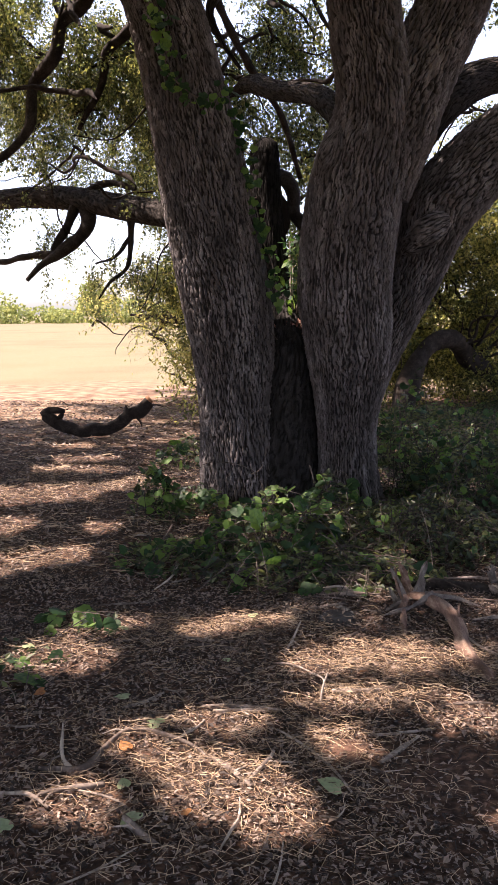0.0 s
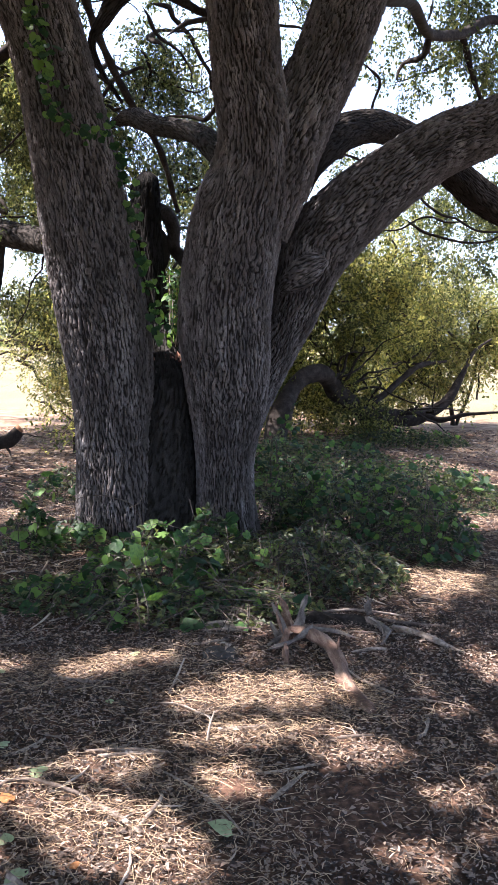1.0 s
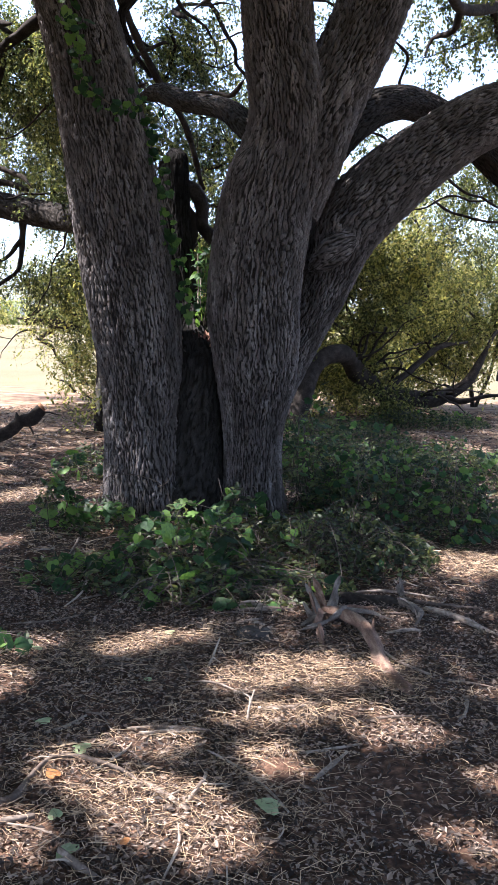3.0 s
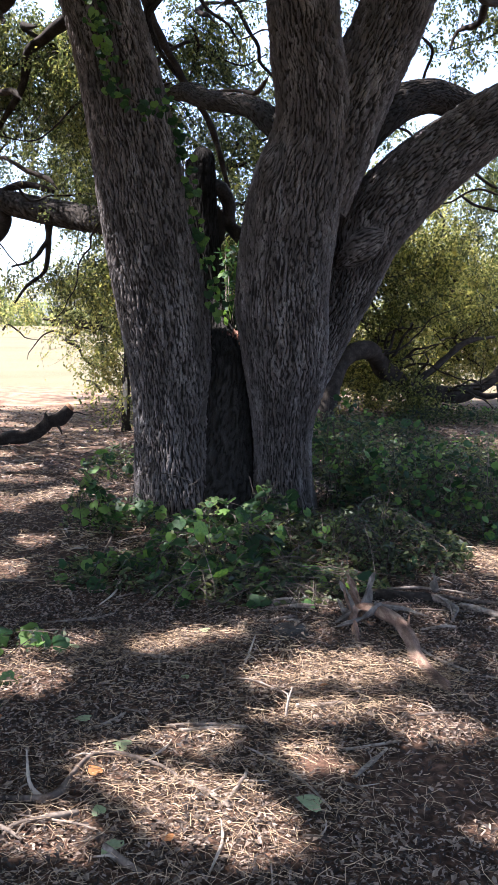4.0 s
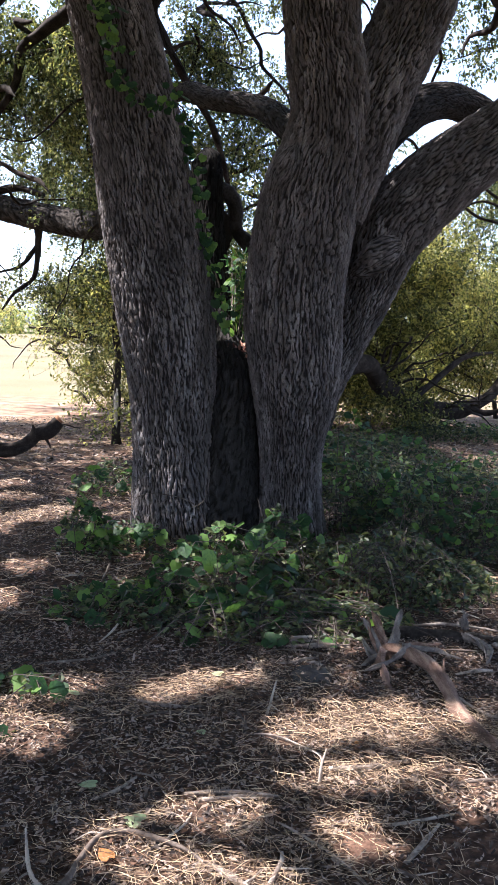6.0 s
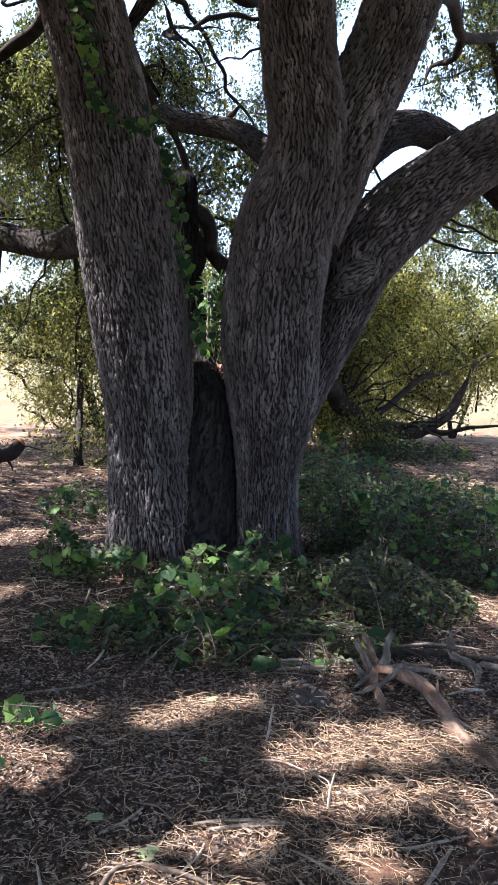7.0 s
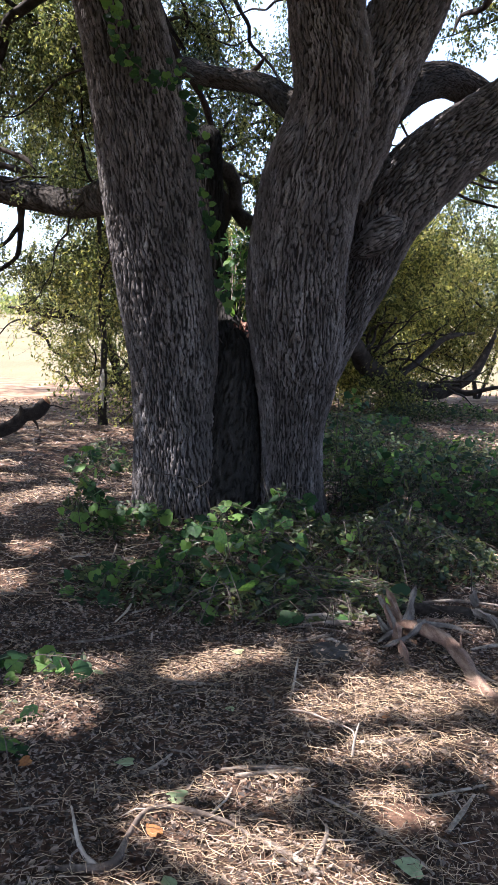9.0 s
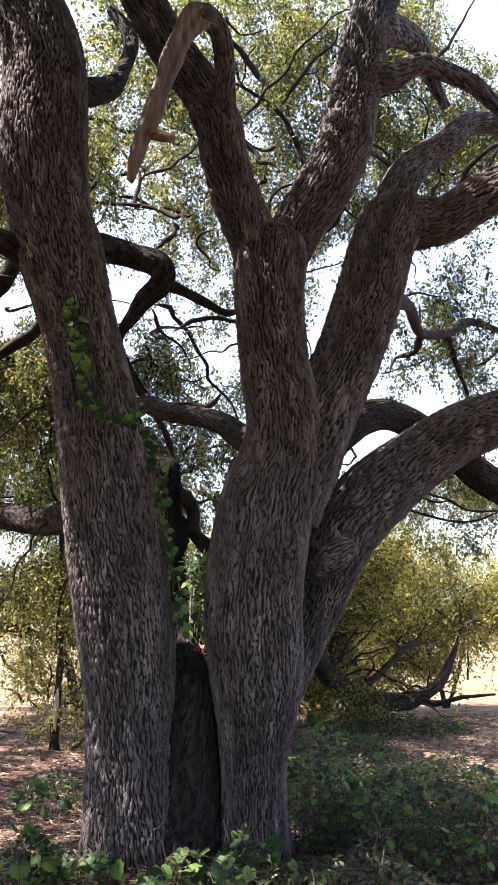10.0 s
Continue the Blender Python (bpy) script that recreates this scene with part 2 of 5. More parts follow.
def mesh_of(name, pieces, mat, smooth=False):
    """One mesh from a list of (vertices, faces) arrays; all faces of one array have the same number of corners."""
    along = [p[2] if len(p) > 2 else np.zeros((np.asarray(p[1]).size, 2)) for p in pieces] if any(len(p) > 2 for p in pieces) else None
    height = [p[3] if len(p) > 3 else np.full(len(np.asarray(p[0]).reshape(-1, 3)), 0.5) for p in pieces] if any(len(p) > 3 for p in pieces) else None
    pieces = [p[:2] for p in pieces]
    verts = np.concatenate([np.asarray(v, np.float32).reshape(-1, 3) for v, _ in pieces])
    base, loops, starts, at = 0, [], [], 0
    for v, f in pieces:
        f = np.asarray(f, np.int64)
        loops.append((f + base).ravel())
        starts.append(at + np.arange(len(f)) * f.shape[1])
        at += f.size
        base += len(np.asarray(v).reshape(-1, 3))
    loops, starts = np.concatenate(loops), np.concatenate(starts)
    me = bpy.data.meshes.new(name)
    me.vertices.add(len(verts))
    me.vertices.foreach_set("co", verts.ravel())
    me.loops.add(len(loops))
    me.loops.foreach_set("vertex_index", loops.astype(np.int32))
    me.polygons.add(len(starts))
    me.polygons.foreach_set("loop_start", starts.astype(np.int32))
    me.update(calc_edges=True)
    me.polygons.foreach_set("use_smooth", np.full(len(starts), smooth))
    if along is not None:
        me.uv_layers.new(name="along").data.foreach_set("uv", np.concatenate(along).astype(np.float32).ravel())
    if height is not None:
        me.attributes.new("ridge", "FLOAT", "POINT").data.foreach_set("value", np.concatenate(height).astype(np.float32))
    me.materials.append(mat)
    me.validate()
    return me


def part(name, pieces, mat, parent=None, label="", smooth=False):
    me = pieces if isinstance(pieces, bpy.types.Mesh) else mesh_of(name, pieces, mat, smooth)
    ob = new(name, me)
    if parent is not None:
        ob.parent = parent
    if label:
        tagged(ob, label)
    return ob


def thing(name, label, category, at=(0, 0, 0), group="", kind=""):
    ob = new(name)
    ob.matrix_world = Matrix.Translation(at)
    return tagged(ob, label, category, group, kind)


def relief(x, y):
    """The lie of the land: a low swell at the tree's foot and small unevenness under the crown."""
    x, y = np.asarray(x, float), np.asarray(y, float)
    near = np.exp(-((x - 0.5) ** 2 + (y + 1) ** 2) / 90)
    swell = 0.13 * np.exp(-((x - 0.4) ** 2 + (y - 0.9) ** 2) / 1.9)
    bumps = 0.014 * np.sin(x * 2.3 + 1.1 * np.sin(y * 1.7)) * np.sin(y * 2.9 + x) + 0.008 * np.sin(x * 6.1 + y * 2) * np.sin(y * 7.3 - x * 3)
    return swell + near * bumps - 0.006


def unit(v):
    return v / np.maximum(np.linalg.norm(v, axis=-1, keepdims=True), 1e-9)


def spline(rows, step):
    """Points along a smooth curve through rows of x, y, z, radius."""
    p = np.asarray(rows, float)
    p = np.vstack([2 * p[0] - p[1], p, 2 * p[-1] - p[-2]])
    p[[0, -1], 3] = p[[1, -2], 3]
    out = []
    for k in range(1, len(p) - 2):
        a, b, c, d = p[k - 1 : k + 3]
        n = max(2, int(np.linalg.norm((c - b)[:3]) / step))
        t = np.arange(n)[:, None] / n
        out.append(0.5 * (2 * b + (c - a) * t + (2 * a - 5 * b + 4 * c - d) * t**2 + (3 * b - a - 3 * c + d) * t**3))
    out.append(p[-2:-1])
    out = np.vstack(out)
    out[:, 3] = np.maximum(out[:, 3], 0.001)
    return out


def hash01(i, j, k):
    h = np.sin(i * 127.1 + j * 311.7 + k * 74.7) * 43758.5453
    return h - np.floor(h)


def soft_noise(u, v, count, seed):
    """Smooth noise from 0 to 1; u wraps round after count cells."""
    iu, iv = np.floor(u), np.floor(v)
    fu, fv = u - iu, v - iv
    fu, fv = fu * fu * (3 - 2 * fu), fv * fv * (3 - 2 * fv)
    a, b = np.mod(iu, count), np.mod(iu + 1, count)
    low = hash01(a, iv, seed) * (1 - fu) + hash01(b, iv, seed) * fu
    high = hash01(a, iv + 1, seed) * (1 - fu) + hash01(b, iv + 1, seed) * fu
    return low * (1 - fv) + high * fv


def furrowed(q, s, around, cell, seed):
    """Bark from 0 in the furrows to 1 on the ridges: long ridges that wander, part and join, broken across into plates. q: part of the way round, s: metres along."""
    n = max(8, round(around / cell))
    m, k, w = max(4, round(n / 2.4)), max(3, round(n / 6)), n * 2
    wander = 1.5 * (soft_noise(q * m, s / (cell * 3.2), m, seed) - 0.5) + 1.0 * (soft_noise(q * k, s / (cell * 8), k, seed + 3) - 0.5) + 0.95 * (soft_noise(q * w, s / (cell * 1.3), w, seed + 5) - 0.5)
    phase = q * n + wander
    d = np.abs(phase - np.round(phase))
    which = np.mod(np.floor(phase), n)
    ridge = np.clip((d - 0.06) / 0.2, 0, 1)
    along = s / (cell * 2.5) + 7 * hash01(which, 1.0, seed) + 0.9 * (phase - np.floor(phase)) + 0.5 * soft_noise(q * w, s / cell, w, seed + 7)
    e = np.abs(along - np.round(along))
    deep = np.minimum(1, 1.3 * hash01(which, np.round(along), seed + 2))
    cut = 1 - deep * np.clip(1.35 - e / 0.13, 0, 1)
    proud = hash01(which, np.floor(along + 0.5), seed + 4) - 0.5
    fine = soft_noise(q * n * 4, s / (cell * 0.6), n * 4, seed + 8) - 0.5
    return np.clip(ridge * cut * (0.85 + 0.5 * proud) + 0.6 * fine * (0.3 + ridge), 0, 1.2)


def tube(rows, sides=10, step=0.06, bark=0.0, seed=1.0, lobes=0.0, rough=0.0, cap=True, cell=0.032):
    """A limb swept along rows of x, y, z, radius; bark: depth of its cracks; lobes: how far its section departs from round."""
    p = spline(rows, step)
    c, r = p[:, :3], p[:, 3]
    tan = unit(np.gradient(c, axis=0))
    ref = np.array([0.0, 1.0, 0.0]) if abs(tan[0][1]) < 0.9 else np.array([1.0, 0.0, 0.0])
    a = np.zeros_like(c)
    a[0] = unit(np.cross(tan[0], ref))
    for k in range(1, len(c)):
        a[k] = unit(a[k - 1] - tan[k] * (a[k - 1] @ tan[k]))
    b = np.cross(tan, a)
    ang = np.linspace(0, 2 * np.pi, sides, endpoint=False) - np.pi / 2
    s = np.r_[0, np.cumsum(np.linalg.norm(np.diff(c, axis=0), axis=1))]
    A, S = np.meshgrid(ang, s)
    R = np.repeat(r[:, None], sides, 1)
    if lobes:
        R = R * (1 + lobes * np.sin(2 * A + seed + 0.5 * S) + 0.7 * lobes * np.sin(3 * A - seed * 2 - 0.8 * S) + 0.4 * lobes * np.sin(5 * A + 2.2 * S + seed))
    if rough:
        R = R * (1 + rough * np.sin(S * 9 / max(r.mean() * 12, 0.3) + seed * 3 + np.sin(A + seed)) + rough * 0.8 * (hash01(np.floor(A * 3), np.floor(S / (3 * r.mean() + 0.01)), seed) - 0.5))
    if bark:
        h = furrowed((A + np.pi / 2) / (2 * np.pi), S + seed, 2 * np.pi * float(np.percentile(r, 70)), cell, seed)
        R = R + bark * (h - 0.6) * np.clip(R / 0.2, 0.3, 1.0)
    V = c[:, None] + R[..., None] * (np.cos(ang)[None, :, None] * a[:, None] + np.sin(ang)[None, :, None] * b[:, None])
    m = len(c)
    i = np.arange(m - 1)[:, None] * sides
    j, j2 = np.arange(sides)[None], (np.arange(sides)[None] + 1) % sides
    quads = np.stack([i + j, i + j2, i + sides + j2, i + sides + j], -1).reshape(-1, 4)
    width = 2 * np.pi * float(np.percentile(r, 85))
    U = np.stack([np.stack([(j + k) / sides * width + 0 * i, s[i // sides + q] + seed + 0 * j], -1) for k, q in ((0, 0), (1, 0), (1, 1), (0, 1))], 2)
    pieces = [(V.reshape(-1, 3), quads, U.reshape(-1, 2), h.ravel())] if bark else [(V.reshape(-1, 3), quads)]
    if cap:
        for k, flip in ((0, True), (m - 1, False)):
            ring = np.vstack([V[k], c[k] + tan[k] * (0 if flip else 0.25 * r[k])])
            tri = np.stack([np.arange(sides), (np.arange(sides) + 1) % sides, np.full(sides, sides)], -1)
            pieces.append((ring, tri[:, ::-1] if flip else tri))
    return pieces


def leaves(at, axis, normal, length, width, fold=0.15):
    """Folded pointed leaves as two triangles each."""
    axis = unit(axis)
    side = unit(np.cross(axis, normal))
    up = np.cross(side, axis)
    l, w = np.asarray(length)[:, None], np.asarray(width)[:, None]
    mid = at + axis * l * 0.48 + up * w * fold
    V = np.stack([at, mid - side * w / 2, at + axis * l - up * w * fold, mid + side * w / 2], 1).reshape(-1, 3)
    k = np.arange(len(at))[:, None] * 4
    F = np.concatenate([k + [0, 2, 1], k + [0, 3, 2]])
    return V, F


def sprays(starts, ways, length, per, leaf, droop=0.12, wander=0.35, radius=0.006, keep=None, gen=None, spread=0.05):
    """Leafy twigs: starts and ways (n, 3); returns pieces of the twigs and of the leaves on them."""
    g = gen or rng
    n, seg = len(starts), 7
    L = np.broadcast_to(length, n) * g.uniform(0.6, 1.3, n)
    path, d, p = [starts], unit(ways), starts.copy()
    for _ in range(seg):
        d = unit(d + g.normal(0, wander, (n, 3)) * 0.7 + np.array([0, 0, -droop]))
        p = p + d * (L / seg)[:, None]
        path.append(p)
    path = np.stack(path, 1)
    ring = np.array([[1, 0, 0], [-0.5, 0.6, 0.6], [-0.5, -0.6, -0.6]])
    rad = radius * np.linspace(1, 0.35, seg + 1)
    V = path[:, :, None] + ring * rad[None, :, None, None]
    base = (np.arange(n)[:, None, None] * (seg + 1) + np.arange(seg)[None, :, None]) * 3
    j, j2 = np.arange(3), (np.arange(3) + 1) % 3
    Q = np.stack([base + j, base + j2, base + 3 + j2, base + 3 + j], -1).reshape(-1, 4)
    f = g.uniform(0.15, 1.0, (n, per)) * seg
    k = np.minimum(f.astype(int), seg - 1)
    rows = np.arange(n)[:, None]
    at = path[rows, k] + (path[rows, k + 1] - path[rows, k]) * (f - k)[..., None]
    axis = unit(path[rows, k + 1] - path[rows, k]) * 0.5 + g.normal(0, 0.75, (n, per, 3)) + np.array([0, 0, -0.15])
    at = (at + g.normal(0, spread, at.shape)).reshape(-1, 3)
    axis = axis.reshape(-1, 3)
    if keep is not None:
        ok = keep(at)
        at, axis = at[ok], axis[ok]
    normal = g.normal(0, 0.6, at.shape) + np.array([0, 0, 1.0])
    ln = leaf * g.uniform(0.6, 1.25, len(at))
    return (V.reshape(-1, 3), Q), leaves(at, axis, normal, ln, ln * g.uniform(0.42, 0.62, len(at)))


def in_blob(n, centre, radii, g=None, shell=0.0):
    g = g or rng
    d = unit(g.normal(0, 1, (n, 3)))
    return np.array(centre) + d * np.array(radii) * (shell + (1 - shell) * g.random((n, 1)) ** (1 / 2.2))


def gnarl(start, way, length, r0, r1, bend=0.5, droop=0.0, step=0.18, g=None):
    """A crooked limb as rows of x, y, z, radius."""
    g = g or rng
    n = max(3, int(length / step))
    p, d, out = np.array(start, float), unit(np.array(way, float)), []
    for k in range(n + 1):
        out.append((*p, r0 + (r1 - r0) * k / n))
        d = unit(d + g.normal(0, bend, 3) * np.array([1, 1, 0.8]) + np.array([0, 0, -droop]))
        p = p + d * length / n
    return out


# Sunlit places on the earth under the crown: x, y and half widths. The crown has gaps towards the sun above them.
SPOTS = np.array([
    (0.78, -2.22, 0.36, 0.095), (0.47, -2.34, 0.13, 0.05), (0.59, -2.65, 0.25, 0.05), (-0.13, -1.88, 0.12, 0.045), (0.11, -1.77, 0.16, 0.05), (-0.78, -2.27, 0.26, 0.13), (-0.56, -1.77, 0.09, 0.07),
    (0.02, -2.84, 0.19, 0.06), (0.49, -3.0, 0.08, 0.11), (0.09, -3.32, 0.19, 0.18), (0.25, -3.48, 0.12, 0.11), (-0.12, -3.17, 0.07, 0.1), (-0.41, -3.43, 0.11, 0.1), (-0.28, -3.02, 0.09, 0.09), (1.02, -2.81, 0.11, 0.07),
    (-1.63, 1.35, 0.36, 0.33), (-1.17, 1.68, 0.28, 0.25), (-1.24, -0.58, 0.22, 0.18), (-1.06, 0.06, 0.15, 0.13), (2.14, -0.48, 0.17, 0.32), (1.27, -3.17, 0.03, 0.02), (1.05, -3.52, 0.04, 0.03), (2.01, 0.16, 0.08, 0.12),
    (-2.1, 1.25, 0.4, 0.38), (-1.46, -0.77, 0.18, 0.22), (-1.35, -0.64, 0.2, 0.13), (-1.94, 3.19, 0.36, 0.18), (-1.66, 2.54, 0.22, 0.12), (-2.37, 4.14, 0.26, 0.17), (-0.92, 1.75, 0.1, 0.2), (-1.83, 0.26, 0.18, 0.24), (-2.06, 2.62, 0.3, 0.2),
    (4.23, 3.74, 0.28, 0.49), (3.22, 1.31, 0.21, 0.23), (1.94, -1.94, 0.1, 0.12), (-0.27, 0.2, 0.05, 0.06), (-0.34, -0.49, 0.04, 0.06), (0.85, -0.2, 0.08, 0.07), (1.62, 1.37, 0.1, 0.07), (0.2, -0.7, 0.05, 0.05), (2.6, 0.5, 0.06, 0.12), (1.4, 2.6, 0.12, 0.2), (1.5, 0.9, 0.22, 0.075),
    (1.99, 2.96, 0.14, 0.12), (-0.74, -1.93, 0.08, 0.06), (0.42, -0.35, 0.08, 0.05), (0.98, -0.95, 0.05, 0.05), (0.78, -1.35, 0.05, 0.05),
])


def shaded(at, margin=0.04):
    """Which leaves do not stand between the sun and a sunlit place."""
    g = at - np.array(SUN) * (at[:, 2] / SUN.z)[:, None]
    q = (g[:, None, :2] - SPOTS[None, :, :2]) / (SPOTS[None, :, 2:] + margin)
    wob = 1.0 + 0.45 * np.sin(g[:, 0] * 23 + 3 * np.sin(g[:, 1] * 19)) * np.sin(g[:, 1] * 27 + g[:, 0] * 5)
    return ~((q**2).sum(-1) < wob[:, None]).any(1)


# ---- ground ----
def spaced(lo, hi, step, far):
    """Even steps between lo and hi and growing ones beyond, out to far."""
    fine, out, d = list(np.arange(lo, hi + step / 2, step)), [], step
    while sum(out) < far:
        d *= 1.35
        out.append(d)
    cum = np.cumsum(out)
    return np.array([*(lo - cum[::-1]), *fine, *(hi + cum)])


gx, gy = spaced(-5, 7, 0.07, 900), spaced(-5.5, 10, 0.07, 900)
X, Y = np.meshgrid(gx, gy)
near = (np.abs(X - 1) < 6) & (np.abs(Y - 2) < 8)
Z = relief(X, Y) + np.where(near, 0.012 * (rng.random(X.shape) - 0.5), 0)
nx = len(gx)
gi = (np.arange(len(gy) - 1)[:, None] * nx + np.arange(nx - 1)[None]).ravel()
ground = part("ground", [(np.stack([X, Y, Z], -1), np.stack([gi, gi + 1, gi + nx + 1, gi + nx], -1))], GROUND, smooth=True)
tagged(ground, "dark mulch-covered earth under the tree, pale dry field beyond", "ground", kind="structure")

# ---- the oak ----
oak = thing("oak_tree", "old live oak with several furrowed grey-brown trunks and spreading limbs", "tree", (0.3, 0.8, 0.1))


def limb(name, rows, sides, step, bark, seed, lobes=0.05, mat=BARK, label="", **more):
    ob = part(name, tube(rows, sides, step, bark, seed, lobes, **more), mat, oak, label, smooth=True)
    ob.matrix_parent_inverse = oak.matrix_world.inverted()
    return ob


limb("trunk", [(-0.018, 0.76, -0.113, 0.42), (-0.0343, 0.73, 0.0832, 0.375), (-0.0648, 0.73, 0.406, 0.332), (-0.0954, 0.73, 0.817, 0.301), (-0.117, 0.706, 1.22, 0.313), (-0.161, 0.675, 1.61, 0.335), (-0.236, 0.626, 2.07, 0.336), (-0.304, 0.568, 2.47, 0.329), (-0.367, 0.519, 2.84, 0.312), (-0.48, 0.49, 3.38, 0.288), (-0.604, 0.44, 3.83, 0.274), (-0.74, 0.38, 4.28, 0.307), (-0.841, 0.36, 4.61, 0.304), (-0.915, 0.38, 5.07, 0.331), (-0.931, 0.43, 5.57, 0.328), (-0.993, 0.5, 6.09, 0.314), (-1.27, 0.58, 6.84, 0.269), (-1.6, 0.58, 7.68, 0.199), (-1.89, 0.48, 8.47, 0.101)],
    380, 0.02, 0.017, 1.7, 0.03)
limb("trunk", [(0.776, 0.72, -0.134, 0.366), (0.767, 0.678, 0.115, 0.293), (0.764, 0.653, 0.383, 0.24), (0.757, 0.645, 0.75, 0.239), (0.77, 0.609, 1.11, 0.306), (0.758, 0.55, 1.45, 0.348), (0.736, 0.507, 1.8, 0.361), (0.77, 0.486, 2.2, 0.36), (0.829, 0.454, 2.56, 0.349), (0.9, 0.46, 2.8, 0.31), (0.97, 0.5, 2.95, 0.2), (1.0, 0.5, 3.05, 0.08)],
    380, 0.018, 0.019, 4.1, 0.035)
limb("stem", [(0.86, 0.5, 2.35, 0.26), (0.89, 0.45, 2.72, 0.315), (0.925, 0.405, 3.03, 0.281), (0.908, 0.41, 3.27, 0.267), (0.863, 0.44, 3.5, 0.255), (0.834, 0.46, 3.81, 0.252), (0.816, 0.48, 4.17, 0.265), (0.84, 0.52, 4.5, 0.285), (0.86, 0.53, 4.66, 0.23), (0.87, 0.53, 4.76, 0.1)],
    300, 0.02, 0.025, 2.9)
limb("stem", [(0.79, 0.53, 4.42, 0.182), (0.67, 0.51, 4.72, 0.198), (0.562, 0.46, 4.93, 0.194), (0.467, 0.38, 5.16, 0.184), (0.391, 0.28, 5.43, 0.178), (0.216, 0.18, 5.68, 0.166), (-4.38e-05, 0.08, 5.89, 0.161), (-0.165, -0.02, 6.09, 0.153), (-0.318, -0.12, 6.34, 0.145), (-0.478, -0.42, 6.97, 0.108), (-0.57, -0.82, 7.67, 0.0525)], 170, 0.02, 0.024, 5.2)
limb("stem", [(0.95, 0.53, 4.51, 0.183), (1.09, 0.55, 4.81, 0.197), (1.27, 0.58, 5.11, 0.214), (1.47, 0.68, 5.54, 0.223), (1.60, 0.78, 6.00, 0.212), (1.71, 0.88, 6.52, 0.205), (1.84, 0.98, 7.07, 0.184), (2.08, 1.08, 7.60, 0.156), (2.32, 0.88, 8.37, 0.0721)], 200, 0.02, 0.024, 6.6)
limb("stem", [(0.93, 0.5, 2.45, 0.26), (1.04, 0.47, 2.85, 0.31), (1.15, 0.48, 3.1, 0.285), (1.32, 0.53, 3.4, 0.248), (1.52, 0.63, 3.81, 0.247), (1.7, 0.73, 4.29, 0.256), (1.86, 0.83, 4.79, 0.252), (1.99, 0.88, 5.08, 0.249), (2.08, 0.91, 5.27, 0.166)],
    270, 0.02, 0.025, 7.7)
limb("limb", [(1.86, 0.88, 4.85, 0.188), (2.12, 0.88, 5.04, 0.216), (2.43, 0.78, 5.08, 0.193), (2.70, 0.68, 5.25, 0.188), (3.01, 0.58, 5.39, 0.181), (3.38, 0.38, 5.48, 0.165), (4.07, 0.08, 5.52, 0.13), (4.98, -0.22, 5.41, 0.0649)],
    140, 0.022, 0.022, 8.3)
limb("limb", [(1.95, 0.9, 4.99, 0.188), (2.07, 0.98, 5.41, 0.16), (2.25, 1.08, 5.70, 0.15), (2.67, 1.28, 6.11, 0.133), (3.01, 1.48, 6.47, 0.117), (3.48, 1.68, 6.62, 0.104), (4.14, 1.78, 6.34, 0.0662)], 90, 0.028, 0.014, 9.1)
limb("limb", [(0.899, 0.82, 0.5, 0.0912), (0.944, 0.85, 0.93, 0.125), (1.09, 0.89, 1.37, 0.171), (1.32, 0.95, 1.88, 0.226), (1.50, 0.95, 2.36, 0.298), (1.82, 0.95, 2.72, 0.297), (2.17, 0.95, 3.00, 0.265), (2.50, 0.95, 3.22, 0.244), (2.83, 0.95, 3.36, 0.228), (3.20, 0.92, 3.50, 0.206), (3.80, 0.85, 3.65, 0.184), (4.70, 0.6, 3.70, 0.153), (6.00, 0.3, 3.90, 0.102), (7.00, 0.2, 4.10, 0.052)],
    300, 0.018, 0.02, 10.4, 0.05, cell=0.028)
limb("limb", [(0.98, 0.5, 2.60, 0.2), (1.20, 1.00, 2.85, 0.22), (1.54, 1.15, 3.22, 0.175), (1.97, 1.50, 3.50, 0.14), (2.43, 1.90, 3.56, 0.13), (3.01, 2.20, 3.34, 0.14), (3.45, 2.40, 3.11, 0.155), (3.91, 2.60, 2.98, 0.147), (4.40, 3.00, 3.20, 0.1), (4.90, 3.60, 3.60, 0.05)], 110, 0.028, 0.014, 11.2, 0.08, BARK_SHADED)
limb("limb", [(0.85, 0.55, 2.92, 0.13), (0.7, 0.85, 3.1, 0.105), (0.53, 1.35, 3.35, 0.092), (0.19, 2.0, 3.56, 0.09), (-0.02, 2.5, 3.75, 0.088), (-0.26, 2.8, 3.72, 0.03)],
    60, 0.03, 0.012, 12.6, 0.08, BARK_SHADED)
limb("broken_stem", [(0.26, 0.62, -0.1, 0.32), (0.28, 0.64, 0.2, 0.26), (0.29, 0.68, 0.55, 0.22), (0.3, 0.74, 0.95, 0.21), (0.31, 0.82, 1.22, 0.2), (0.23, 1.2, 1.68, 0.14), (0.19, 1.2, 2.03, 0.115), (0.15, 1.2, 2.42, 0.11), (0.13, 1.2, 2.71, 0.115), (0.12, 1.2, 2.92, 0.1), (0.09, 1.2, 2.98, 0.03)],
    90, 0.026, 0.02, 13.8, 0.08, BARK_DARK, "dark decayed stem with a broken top")
